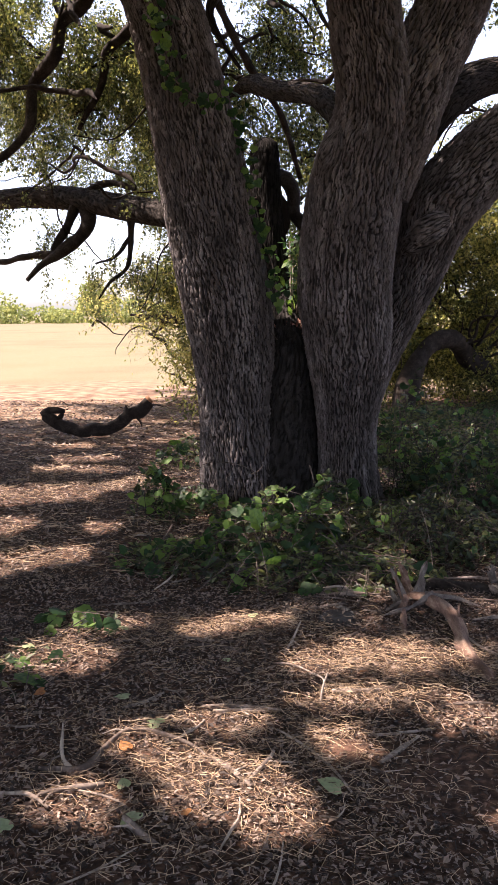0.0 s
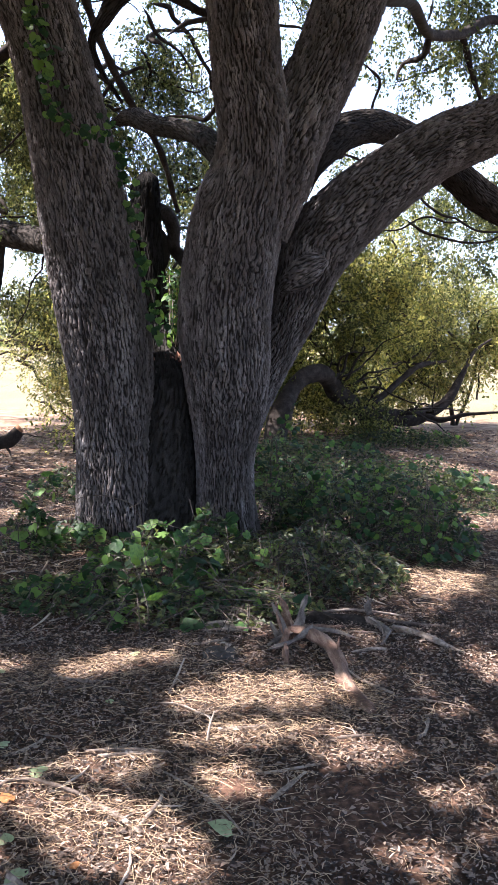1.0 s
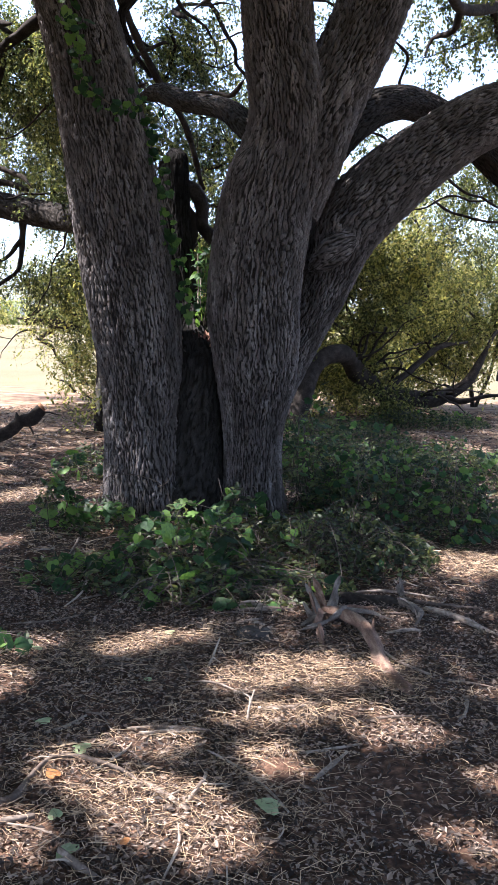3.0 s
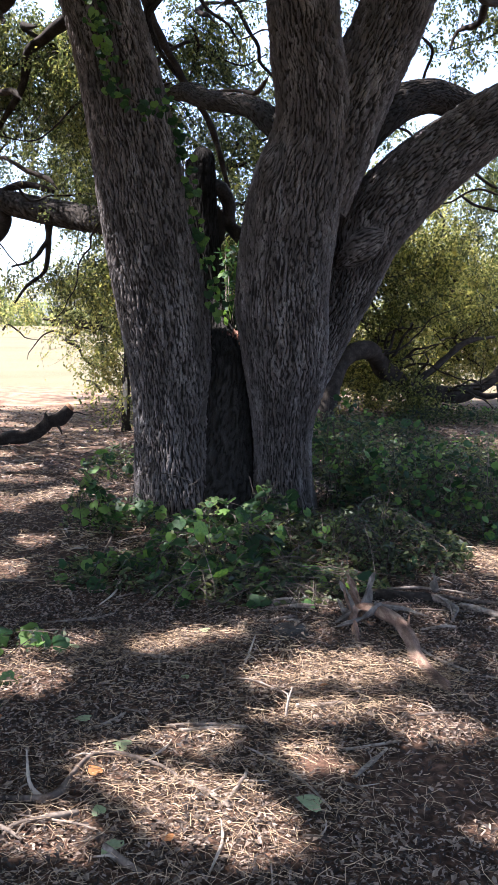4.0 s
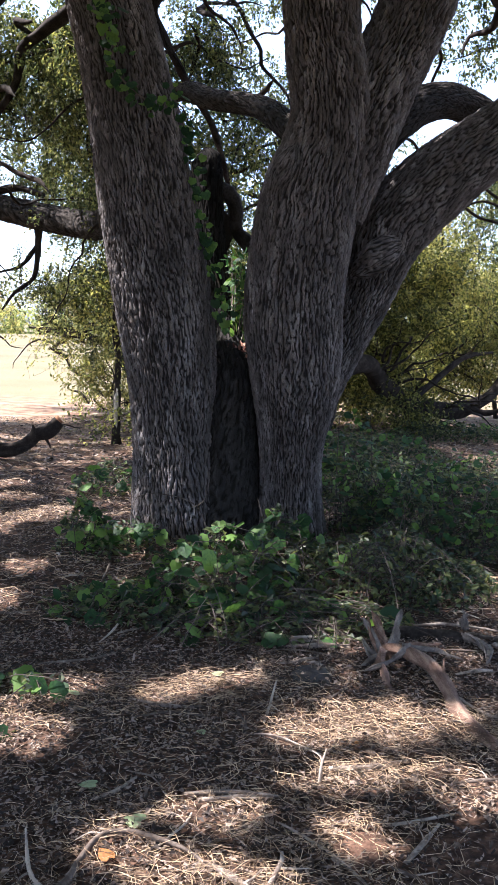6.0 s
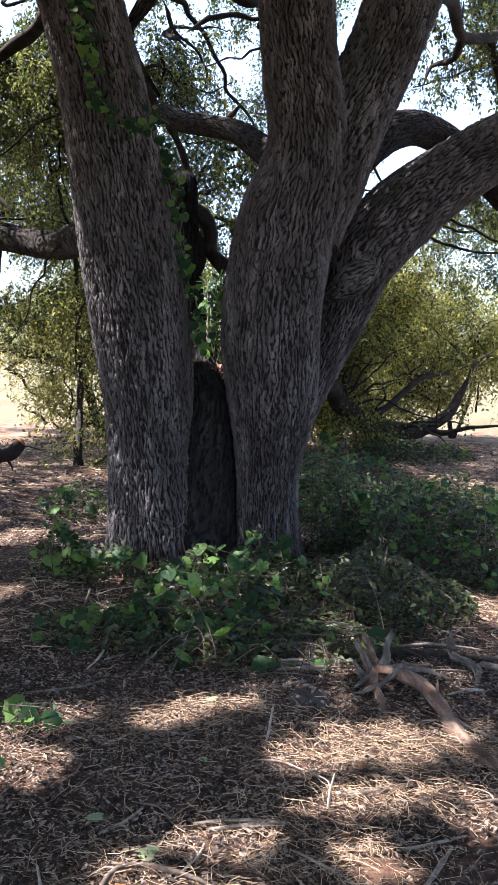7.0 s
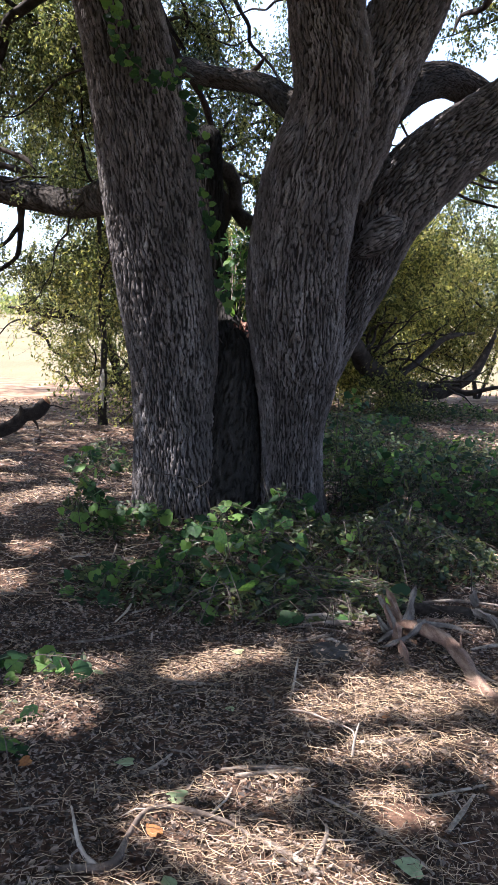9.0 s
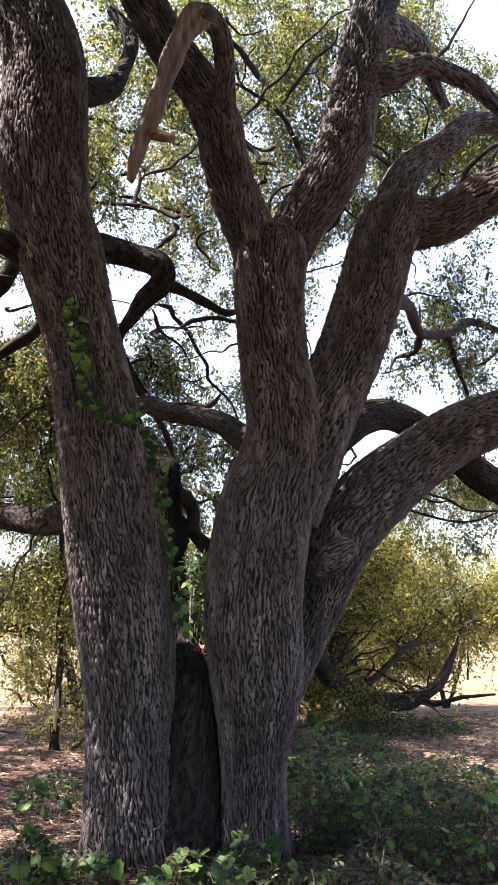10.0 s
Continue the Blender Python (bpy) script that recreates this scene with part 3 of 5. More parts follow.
limb("limb", [(0.15, 1.20, 2.35, 0.2), (0, 2.00, 2.60, 0.22), (-0.35, 3.60, 2.80, 0.215), (-0.8, 5.20, 2.92, 0.21), (-1.22, 6.50, 2.98, 0.205), (-2.02, 7.20, 3.15, 0.2), (-2.91, 7.80, 3.39, 0.187), (-3.65, 8.20, 3.50, 0.178), (-4.54, 8.60, 3.52, 0.155), (-5.50, 9.00, 3.42, 0.13), (-6.60, 9.20, 3.30, 0.06)], 48, 0.04, 0.014, 14.5, 0.06, BARK_SHADED)
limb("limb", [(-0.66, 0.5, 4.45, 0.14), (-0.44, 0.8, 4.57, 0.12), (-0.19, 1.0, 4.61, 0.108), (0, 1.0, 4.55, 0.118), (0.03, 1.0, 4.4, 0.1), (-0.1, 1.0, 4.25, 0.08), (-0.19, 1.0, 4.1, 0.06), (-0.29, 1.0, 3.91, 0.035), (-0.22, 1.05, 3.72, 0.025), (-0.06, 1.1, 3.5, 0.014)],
    44, 0.025, 0.01, 15.5, 0.1, BARK_SHADED)
limb("limb", [(-0.84, 0.48, 5.67, 0.137), (-0.497, 0.78, 5.95, 0.107), (-0.369, 0.98, 6.27, 0.0727), (-0.291, 1.18, 6.75, 0.0648), (-0.478, 1.38, 7.17, 0.0491)], 36, 0.03, 0.01, 16.5, 0.1, BARK_SHADED)
limb("limb", [(-0.791, 0.38, 4.20, 0.147), (-0.957, 0.38, 4.28, 0.118), (-1.12, 0.28, 4.33, 0.098), (-1.39, 0.18, 4.38, 0.0882), (-1.87, -0.02, 4.44, 0.0685), (-2.94, -0.42, 4.83, 0.0391)], 40, 0.03, 0.01, 17.5, 0.1, BARK_SHADED)
limb("limb", [(1.72, 0.88, 6.40, 0.15), (2.00, 0.78, 6.39, 0.104), (2.22, 0.78, 6.54, 0.09), (2.52, 0.88, 6.57, 0.0817), (2.89, 0.98, 6.50, 0.0733), (3.37, 1.08, 6.12, 0.0376)], 40, 0.03, 0.01, 18.5, 0.1)
limb("limb", [(1.86, 0.98, 6.96, 0.15), (2.16, 1.18, 7.16, 0.134), (2.51, 1.48, 7.29, 0.112), (2.69, 1.68, 7.14, 0.086), (2.95, 1.88, 6.91, 0.0568)], 40, 0.03, 0.01, 19.5, 0.1)
limb("limb", [(1.81, 0.83, 4.42, 0.0938), (2.08, 1.14, 4.47, 0.0845), (2.56, 2.07, 4.77, 0.0619), (3.04, 3.00, 4.84, 0.057), (3.60, 3.60, 5.08, 0.06), (4.17, 4.20, 5.47, 0.055), (4.94, 4.80, 5.57, 0.04), (5.60, 5.20, 5.50, 0.02)],
    24, 0.04, 0.006, 20.5, 0.1, BRANCH)
limb("side_stem", [(0.668, 0.3, 4.50, 0.0653), (0.611, 0.24, 4.78, 0.0792), (0.508, 0.13, 5.10, 0.0838), (0.413, -0.02, 5.37, 0.0818), (0.365, -0.22, 5.57, 0.0788), (0.317, -0.4, 5.68, 0.0758), (0.214, -0.52, 5.72, 0.0738), (0.112, -0.59, 5.66, 0.0645)],
    50, 0.028, 0.012, 23.5, 0.08)
limb("dead_branch", [(0.158, -0.56, 5.69, 0.0682), (0.0936, -0.6, 5.62, 0.0719), (0.0197, -0.64, 5.46, 0.0608), (-0.0449, -0.67, 5.25, 0.0644), (-0.1, -0.72, 5.02, 0.0515), (-0.146, -0.73, 4.83, 0.0589), (-0.202, -0.74, 4.66, 0.0497), (-0.248, -0.77, 4.46, 0.0404), (-0.275, -0.77, 4.33, 0.0221)], 40, 0.02, 0.02, 21.5, 0.22, GREYWOOD, "broken barkless branch hanging down, pale weathered wood")
limb("dead_branch", [(-0.183, -0.72, 4.69, 0.0423), (-0.101, -0.78, 4.64, 0.0368), (-0.0273, -0.82, 4.61, 0.0275)], 20, 0.03, 0.005, 22.5, 0.1, DEADWOOD)

limb("burl", [(1.2, 0.78, 2.02, 0.03), (1.27, 0.69, 2.1, 0.085), (1.36, 0.65, 2.18, 0.11), (1.46, 0.66, 2.24, 0.085), (1.54, 0.72, 2.28, 0.03)], 60, 0.016, 0.016, 31.5, 0.12, cell=0.024)
limb("burl", [(0.55, 0.26, 2.52, 0.03), (0.58, 0.2, 2.62, 0.07), (0.62, 0.17, 2.72, 0.075), (0.66, 0.17, 2.82, 0.03)], 50, 0.016, 0.012, 32.5, 0.12, cell=0.024)

# Crooked side branches and the crown
twigs, crown = [], []
og = np.random.default_rng(21)
side = [
    [(-2.89, 7.8, 3.3, 0.12), (-2.83, 7.7, 3.03, 0.115), (-2.98, 7.6, 2.76, 0.107), (-3.28, 7.5, 2.54, 0.09), (-3.53, 7.4, 2.36, 0.062), (-3.75, 7.3, 2.12, 0.03)],
    [(-3.32, 7.5, 2.52, 0.071), (-3.81, 7.6, 2.51, 0.05), (-4.3, 7.7, 2.43, 0.04), (-5.0, 7.8, 2.5, 0.02)],
    [(-3.05, 7.8, 3.3, 0.081), (-3.17, 7.7, 2.99, 0.07), (-3.37, 7.5, 2.58, 0.055)],
    [(-2.06, 7.2, 3.1, 0.065), (-2.06, 7.1, 2.66, 0.047), (-2.11, 7.0, 2.28, 0.034), (-2.36, 6.9, 2.06, 0.026), (-2.54, 6.9, 1.81, 0.012)],
    [(-2.07, 7.1, 2.74, 0.039), (-2.28, 7.0, 2.45, 0.03), (-2.57, 6.9, 2.34, 0.014)],
    [(-3.0, 7.8, 3.45, 0.07), (-2.49, 7.6, 3.61, 0.053), (-2.0, 7.3, 3.48, 0.04)],
    [(-0.9, 0.6, 5.6, 0.1), (-1.1, 2.0, 5.6, 0.1), (-1.4, 3.2, 5.4, 0.095), (-1.93, 4.0, 5.06, 0.085), (-2.22, 4.1, 4.86, 0.077), (-2.36, 4.2, 4.53, 0.072), (-2.64, 4.3, 4.25, 0.066), (-2.69, 4.3, 4.0, 0.06), (-2.73, 4.3, 3.75, 0.053), (-3.02, 4.3, 3.47, 0.047), (-3.4, 4.3, 3.3, 0.03)],
    [(-0.85, 0.6, 4.9, 0.07), (-0.9, 2.4, 5.2, 0.08), (-1.1, 4.0, 5.1, 0.075), (-1.56, 4.5, 4.85, 0.066), (-1.82, 4.6, 4.69, 0.061), (-1.92, 4.7, 4.34, 0.048), (-2.22, 4.7, 3.82, 0.03)],
    [(0.0, 1.0, 4.42, 0.06), (0.28, 1.05, 4.34, 0.045), (0.6, 1.2, 4.26, 0.034), (0.9, 1.6, 4.5, 0.02)],
    [(3.04, 3.0, 4.84, 0.044), (3.04, 3.2, 4.68, 0.032), (2.88, 3.4, 4.66, 0.02), (2.81, 3.4, 4.49, 0.01)],
    [(3.6, 3.6, 5.08, 0.041), (3.81, 3.8, 4.73, 0.031), (4.03, 4.0, 4.44, 0.018)],
    [(0.17, 1.2, 2.69, 0.06), (0.29, 1.2, 2.66, 0.055), (0.36, 1.2, 2.53, 0.05), (0.36, 1.2, 2.38, 0.052), (0.48, 1.2, 2.26, 0.06)],
    [(0.45, 3.4, 3.0, 0.025), (0.25, 3.2, 3.6, 0.034), (-0.1, 3.0, 4.1, 0.04), (-0.4, 2.9, 4.7, 0.045), (-0.6, 2.5, 5.3, 0.05)],
]
for k, rows in enumerate(side):
    twigs += tube(rows, 9, 0.07, 0.0, k * 1.3, 0.08, 0.14)

# Clumps of the crown that hang behind and beside the trunks: centre, half widths, twigs
CLUMPS = [
    ((-2.6, 4.4, 5.2), (1.2, 1.3, 1.1), 190), ((-1.4, 5.4, 5.0), (1.0, 1.4, 1.5), 240), ((-2.3, 5.0, 4.6), (0.9, 1.2, 0.7), 90), ((-0.9, 5.6, 4.4), (0.9, 1.2, 0.9), 240), ((-1.2, 7.2, 9.0), (1.6, 1.2, 0.9), 240), ((-2.6, 7.4, 8.2), (1.3, 1.2, 0.9), 180), ((-2.2, 9.2, 4.7), (1.2, 0.8, 1.2), 230), ((-3.7, 9.6, 4.7), (1.0, 0.8, 1.1), 150), ((-1.7, 9.4, 3.8), (0.7, 0.7, 0.6), 110),
    ((-1.2, 8.4, 2.9), (0.9, 0.9, 0.8), 150), ((0.2, 5.5, 5.0), (0.9, 1.3, 1.5), 190), ((0.9, 6.5, 4.2), (0.9, 1.2, 1.1), 200), ((1.3, 6.0, 6.2), (1.2, 1.5, 1.3), 110),
    ((0.4, 6.2, 7.4), (1.4, 1.6, 1.3), 200), ((-1.3, 5.2, 7.4), (1.3, 1.5, 1.4), 240), ((2.0, 5.5, 8.2), (1.3, 1.5, 1.1), 220), ((3.6, 4.6, 7.6), (1.2, 1.4, 1.2), 220),
    ((-1.7, 7.0, 2.43), (0.7, 0.7, 0.5), 60), ((-1.26, 7.5, 1.98), (0.5, 0.6, 0.5), 60), ((-1.63, 7.0, 3.99), (0.8, 0.8, 0.7), 80), ((4.2, 4.6, 5.6), (0.9, 1.1, 0.9), 110), ((3.5, 3.9, 5.0), (0.6, 0.8, 0.6), 60), ((5.2, 5.6, 4.6), (0.9, 1.2, 1.0), 80), ((5.4, 7.5, 3.5), (1.2, 1.3, 0.8), 140), ((4.5, 6.8, 3.9), (0.7, 0.8, 0.5), 50),
    ((3.6, 7.6, 4.1), (0.8, 0.9, 0.4), 30), ((-3.6, 6.6, 4.6), (1.0, 1.1, 1.2), 80), ((2.4, 3.4, 8.4), (1.0, 1.0, 0.7), 120), ((-0.2, 3.6, 8.0), (1.3, 1.2, 0.8), 170),
    ((-3.3, 7.6, 2.9), (1.2, 0.6, 0.5), 22), ((0.7, 8.0, 2.6), (0.8, 1.0, 1.0), 170), ((4.4, 2.4, 6.6), (0.9, 0.9, 0.6), 90), ((-1.8, 2.3, 7.8), (1.6, 1.4, 0.7), 200), ((-3.2, 2.4, 6.6), (0.9, 1.4, 1.0), 150),
    # Clumps at x -5.9 and -4.6, mostly out of view, are added to shade the long limb.
    ((1.2, 2.6, 8.8), (1.4, 1.2, 0.7), 160), ((5.2, 1.5, 6.8), (1.0, 1.2, 0.8), 100), ((0.9, 4.6, 3.4), (0.5, 0.6, 0.5), 60), ((-3.3, 7.2, 5.4), (1.3, 1.0, 0.8), 200), ((-5.0, 7.8, 5.3), (1.3, 1.2, 0.9), 150), ((-5.9, 8.6, 7.2), (1.6, 1.3, 0.8), 180), ((-4.6, 8.2, 6.4), (1.3, 1.3, 0.7), 130), ((-1.1, 2.6, 6.2), (0.9, 0.9, 0.6), 130), ((3.0, 4.2, 9.2), (1.5, 1.4, 0.9), 220), ((4.7, 3.6, 8.0), (1.1, 1.2, 1.0), 170), ((0.9, 5.0, 9.5), (1.5, 1.3, 0.7), 160), ((3.9, 5.0, 8.7), (1.0, 1.2, 0.9), 200),
]
hub = np.array([0.5, 1.0, 4.0])
for k, (c, r, n) in enumerate(CLUMPS):
    c = np.array(c)
    for _ in range(max(2, n // 40)):
        end = in_blob(1, c, r, og)[0]
        start = c + (hub - c) * og.uniform(0.15, 0.45) + og.normal(0, 0.3, 3)
        rows = gnarl(start, end - start + np.array([0, 0, 0.3]), np.linalg.norm(end - start) * 1.15, og.uniform(0.02, 0.042), 0.006, 0.3, 0.03, 0.16, og)
        rows[:2] = [(*rows[0][:3], 0.004), (*rows[1][:3], rows[1][3] * 0.55)]
        twigs += tube(rows, 6, 0.1, 0.0, k + 0.3, 0.05, 0.15)
    m = max(4, n // 11)
    at = in_blob(m, c, r, og)[og.integers(m, size=int(n * 0.8))] + og.normal(0, 0.15, (int(n * 0.8), 3))
    way = unit(at - hub) * 0.6 + og.normal(0, 0.7, at.shape) + np.array([0, 0, -0.3])
    t, l = sprays(at, way, 0.55, 74, 0.058, 0.24, 0.45, 0.005, shaded, og, 0.055)
    twigs.append(t)
    crown.append(l)
ob = tagged(part("twiggery", twigs, BRANCH, oak, smooth=True), kind="stuff")
ob.matrix_parent_inverse = oak.matrix_world.inverted()
ob = tagged(part("crown", crown, OAKLEAF, oak, "small dark-green leaves with sky between them"), kind="stuff")
ob.matrix_parent_inverse = oak.matrix_world.inverted()

# The crown overhead, out of view: leaves added thick enough to shade the earth but for its gaps
n = 175000
top = np.stack([og.uniform(-13, 9, n), og.uniform(-10, 7.0, n), og.uniform(5.8, 8.6, n)], -1)
top[:, 2] -= 0.022 * ((top[:, 0] + 2) ** 2 + (top[:, 1] + 2) ** 2)
seen = (top[:, 1] > top[:, 2] * 1.2 - 8.2) & (top[:, 0] > -4 - 0.2 * top[:, 1])  # the back of the crown is built of twigs above
n = 60000
low = np.stack([og.uniform(-5.5, -0.6, n), og.uniform(-6.5, 4.0, n), og.uniform(3.8, 5.2, n)], -1)  # unseen low leaves, added to sharpen the rims of the sun spots
low[:, 2] += 0.2 * np.sin(low[:, 0] * 2.1) * np.sin(low[:, 1] * 1.7)
low = low[low[:, 0] < -1.0 - 0.38 * np.maximum(low[:, 1] + 5.6, 0)]
top = np.concatenate([top[~seen & (top[:, 2] > 3.2)], low])
top = top[shaded(top, 0.085)]
ln, way = 0.165 * og.uniform(0.7, 1.2, len(top)), unit(og.normal(0, 1, top.shape) * [1, 1, 0.4])
ob = tagged(part("crown", [leaves(top - way * ln[:, None] / 2, way, og.normal(0, 0.4, top.shape) + [0, 0, 1], ln, ln * 0.62)], OAKLEAF, oak), kind="stuff")
ob.matrix_parent_inverse = oak.matrix_world.inverted()


def outline_leaf(lobes, size):
    """A thin toothed or lobed blade with a raised midrib, its stalk at the origin, pointing along +y."""
    pts = []
    for x, y in lobes:
        pts.append((x * size, y * size, -0.12 * abs(x) * size + 0.05 * math.sin(y * 3) * size))
    ring = pts + [(-x, y, z) for x, y, z in reversed(pts) if abs(x) > 1e-6]
    V = np.array([(0, 0.42 * size, 0.03 * size), *ring])
    n = len(ring)
    F = np.array([(0, 1 + (k + 1) % n, 1 + k) for k in range(n)])
    return V, F


GRAPE = [(0, 0.05), (0.24, -0.1), (0.46, 0.03), (0.48, 0.22), (0.56, 0.42), (0.43, 0.56), (0.34, 0.76), (0.17, 0.82), (0, 1.0)]
HEART = [(0, 0.04), (0.25, -0.08), (0.46, 0.1), (0.48, 0.36), (0.32, 0.66), (0, 1.0)]
leaf_meshes = [mesh_of("leaf", [outline_leaf(s, z)], VINELEAF) for s, z in ((GRAPE, 0.1), (GRAPE, 0.125), (HEART, 0.085), (GRAPE, 0.075))]

small_leaves = [mesh_of("leaf", [outline_leaf(s, z)], VINELEAF) for s, z in ((GRAPE, 0.07), (HEART, 0.055), (GRAPE, 0.06))]


def turned(at, out, tip, g, jitter=0.5):
    """The pose of a blade at a place, facing out and pointing to tip."""
    z = Vector(unit(np.array(out) + g.normal(0, jitter, 3)))
    y = Vector(np.array(tip) + g.normal(0, jitter, 3))
    y = (y - z * y.dot(z)).normalized()
    x = y.cross(z)
    m = Matrix((x, y, z)).transposed().to_4x4()
    m.translation = Vector(at)
    return m


def keep_place(ob, parent):
    ob.parent = parent
    ob.matrix_parent_inverse = parent.matrix_world.inverted()
    return ob


def blades(parent, spots, g, out, tip, jitter=0.5, meshes=None):
    for p in spots:
        me = (meshes or leaf_meshes)[g.integers(len(meshes or leaf_meshes))]
        ob = new("leaf", me)
        keep_place(ob, parent)
        ob.matrix_basis = turned(p, out, tip, g, jitter) @ Matrix.Scale(g.uniform(0.6, 1.15), 4)


REDLEAF = material("red_dead_leaf", [(0.06, 0.025, 0.018), (0.15, 0.07, 0.045), (0.3, 0.17, 0.12)], 5, rough=0.7, bump=0, island=1.0, translucent=0.1, spec=0.3)
# ---- vine on the trunk ----
vg = np.random.default_rng(5)
vine = thing("climbing_vine", "green vine with lobed leaves climbing the furrowed trunk", "vine", (0.25, 0.55, 1.6))
VINE = [(-0.61, 0.18, 3.904), (-0.6, 0.15, 3.688), (-0.541, 0.13, 3.521), (-0.502, 0.12, 3.384), (-0.54, 0.14, 3.273), (-0.451, 0.137, 3.163), (-0.314, 0.207, 3.073), (-0.207, 0.277, 3.073), (-0.139, 0.344, 3.134), (-0.081, 0.369, 3.004), (-0.042, 0.399, 2.834), (0.007, 0.432, 2.628), (0.036, 0.439, 2.464), (0.085, 0.456, 2.29), (0.114, 0.463, 2.126), (0.182, 0.43, 1.961), (0.231, 0.402, 1.698)]
keep_place(part("stem", tube([(*p, 0.005) for p in VINE], 5, 0.05, 0, 1, 0, 0.2), VINEWOOD), vine)
line = spline([(*p, 0.01) for p in VINE], 0.026)[:, :3]
spots = []
for k, p in enumerate(line):
    wide = 0.05 if k < len(line) * 0.62 else 0.035
    for _ in range(2 if k % 3 else 3):
        q = p + vg.normal(0, wide, 3) * [1, 0.2, 1] + [0, -0.03, 0]
        if vg.random() < (0.95 if k < len(line) * 0.62 else 0.6):
            spots.append(q)
blades(vine, spots, vg, (0.1, -1, 0.35), (0, -0.2, -1), 0.35, small_leaves)
keep_place(part("stem", tube([(-0.1, 0.5, 2.9, 0.003), (-0.04, 0.47, 2.5, 0.003), (-0.02, 0.47, 2.1, 0.003), (-0.04, 0.5, 1.9, 0.003), (0.05, 0.52, 1.65, 0.003), (0.13, 0.53, 1.5, 0.003), (0.22, 0.58, 1.38, 0.003)], 5, 0.05, 0, 3, 0, 0.2), VINEWOOD), vine)

sap = thing("crotch_seedling", "pale green leafy seedling growing between the trunks", "seedling", (0.33, 1.0, 1.45))
for k in range(12):
    a = vg.uniform(0, 6.28)
    top = np.array([0.4 + 0.08 * math.cos(a), 1.05 + 0.08 * math.sin(a), vg.uniform(1.75, 2.2)])
    keep_place(part("stem", tube([(0.34, 0.95, 1.32, 0.005), (*(np.array([0.37, 1.0, 1.62]) + (top - [0.4, 1.05, 1.9]) * 0.5), 0.004), (*top, 0.003)], 4, 0.08), STICK), sap)
small = [mesh_of("leaf", [outline_leaf([(0, 0), (0.16, 0.25), (0.2, 0.5), (0.12, 0.8), (0, 1)], 0.085)], VINELEAF)]
blades(sap, np.stack([vg.normal(0.4, 0.07, 290), vg.normal(1.03, 0.06, 290), vg.uniform(1.55, 2.2, 290)], -1), vg, (0, -0.6, 0.8), (0, -0.4, -0.5), 0.7, small)
litter = thing("crotch_leaf_litter", "reddish dead leaves caught between the trunks", "leaf litter", (0.3, 0.62, 1.4), kind="stuff")
at = np.stack([vg.normal(0.36, 0.05, 260), vg.normal(0.9, 0.06, 260), vg.uniform(1.3, 1.5, 260) ], -1)
keep_place(part("leaves", [leaves(at, vg.normal(0, 1, at.shape), vg.normal(0, 1, at.shape), vg.uniform(0.04, 0.08, 260), vg.uniform(0.02, 0.035, 260))], REDLEAF), litter)

# ---- undergrowth at the tree's foot ----
def bramble(centre, radii, height, count, stems, fill, seed, label, lean=(0, -0.5, 0.8), meshes=None):
    """A low mound of vines: arching stems, broad leaves and a thick fill of smaller ones."""
    g = np.random.default_rng(seed)
    cx, cy = centre
    bush = thing("bramble", label, "undergrowth", (cx, cy, float(relief(cx, cy))))

    def crest(x, y):
        q = ((x - cx) / radii[0]) ** 2 + ((y - cy) / radii[1]) ** 2
        bump = 0.75 + 0.25 * np.sin(x * 9 + seed) * np.sin(y * 8 + 2 * seed)
        return height * np.clip(1 - q, 0, 1) ** 0.6 * bump + relief(x, y)

    def spread(n, lift):
        a, r = g.uniform(0, 2 * np.pi, n), np.sqrt(g.random(n))
        x, y = cx + radii[0] * r * np.cos(a), cy + radii[1] * r * np.sin(a)
        return np.stack([x, y, crest(x, y) * lift(n) + 0.02], -1)

    blades(bush, spread(int(count * 1.35), lambda n: g.uniform(0.75, 1.08, n)), g, lean, (0, -0.7, -0.4), 0.45, meshes)
    for _ in range(stems):
        a = g.uniform(0, 2 * np.pi)
        x, y = cx + radii[0] * 0.7 * g.uniform(-1, 1), cy + radii[1] * 0.7 * g.uniform(-1, 1)
        d = np.array([math.cos(a), math.sin(a), 0]) * g.uniform(0.12, 0.35)
        h = float(crest(x, y)) * g.uniform(0.6, 1.1) + 0.02
        e = (x + d[0] * 1.6, y + d[1] * 1.6)
        rows = [(x - d[0] * 0.6, y - d[1] * 0.6, float(relief(x, y)), 0.0026), (x + g.normal(0, 0.03), y + g.normal(0, 0.03), h, 0.0023), (x + d[0] * 0.9, y + d[1] * 0.9, h * 0.7 + 0.02, 0.0025), (*e, float(relief(*e)) + 0.03, 0.002)]
        keep_place(part("stem", tube(rows, 4, 0.12, 0, g.random() * 9, 0, 0.2), VINEWOOD), bush)
    p = spread(fill, lambda n: g.random(n) ** 0.6)
    ln = g.uniform(0.03, 0.07, fill)
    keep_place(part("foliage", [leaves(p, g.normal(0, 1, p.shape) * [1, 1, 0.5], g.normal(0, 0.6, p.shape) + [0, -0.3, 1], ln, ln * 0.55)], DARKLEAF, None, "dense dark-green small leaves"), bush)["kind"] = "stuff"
    return bush


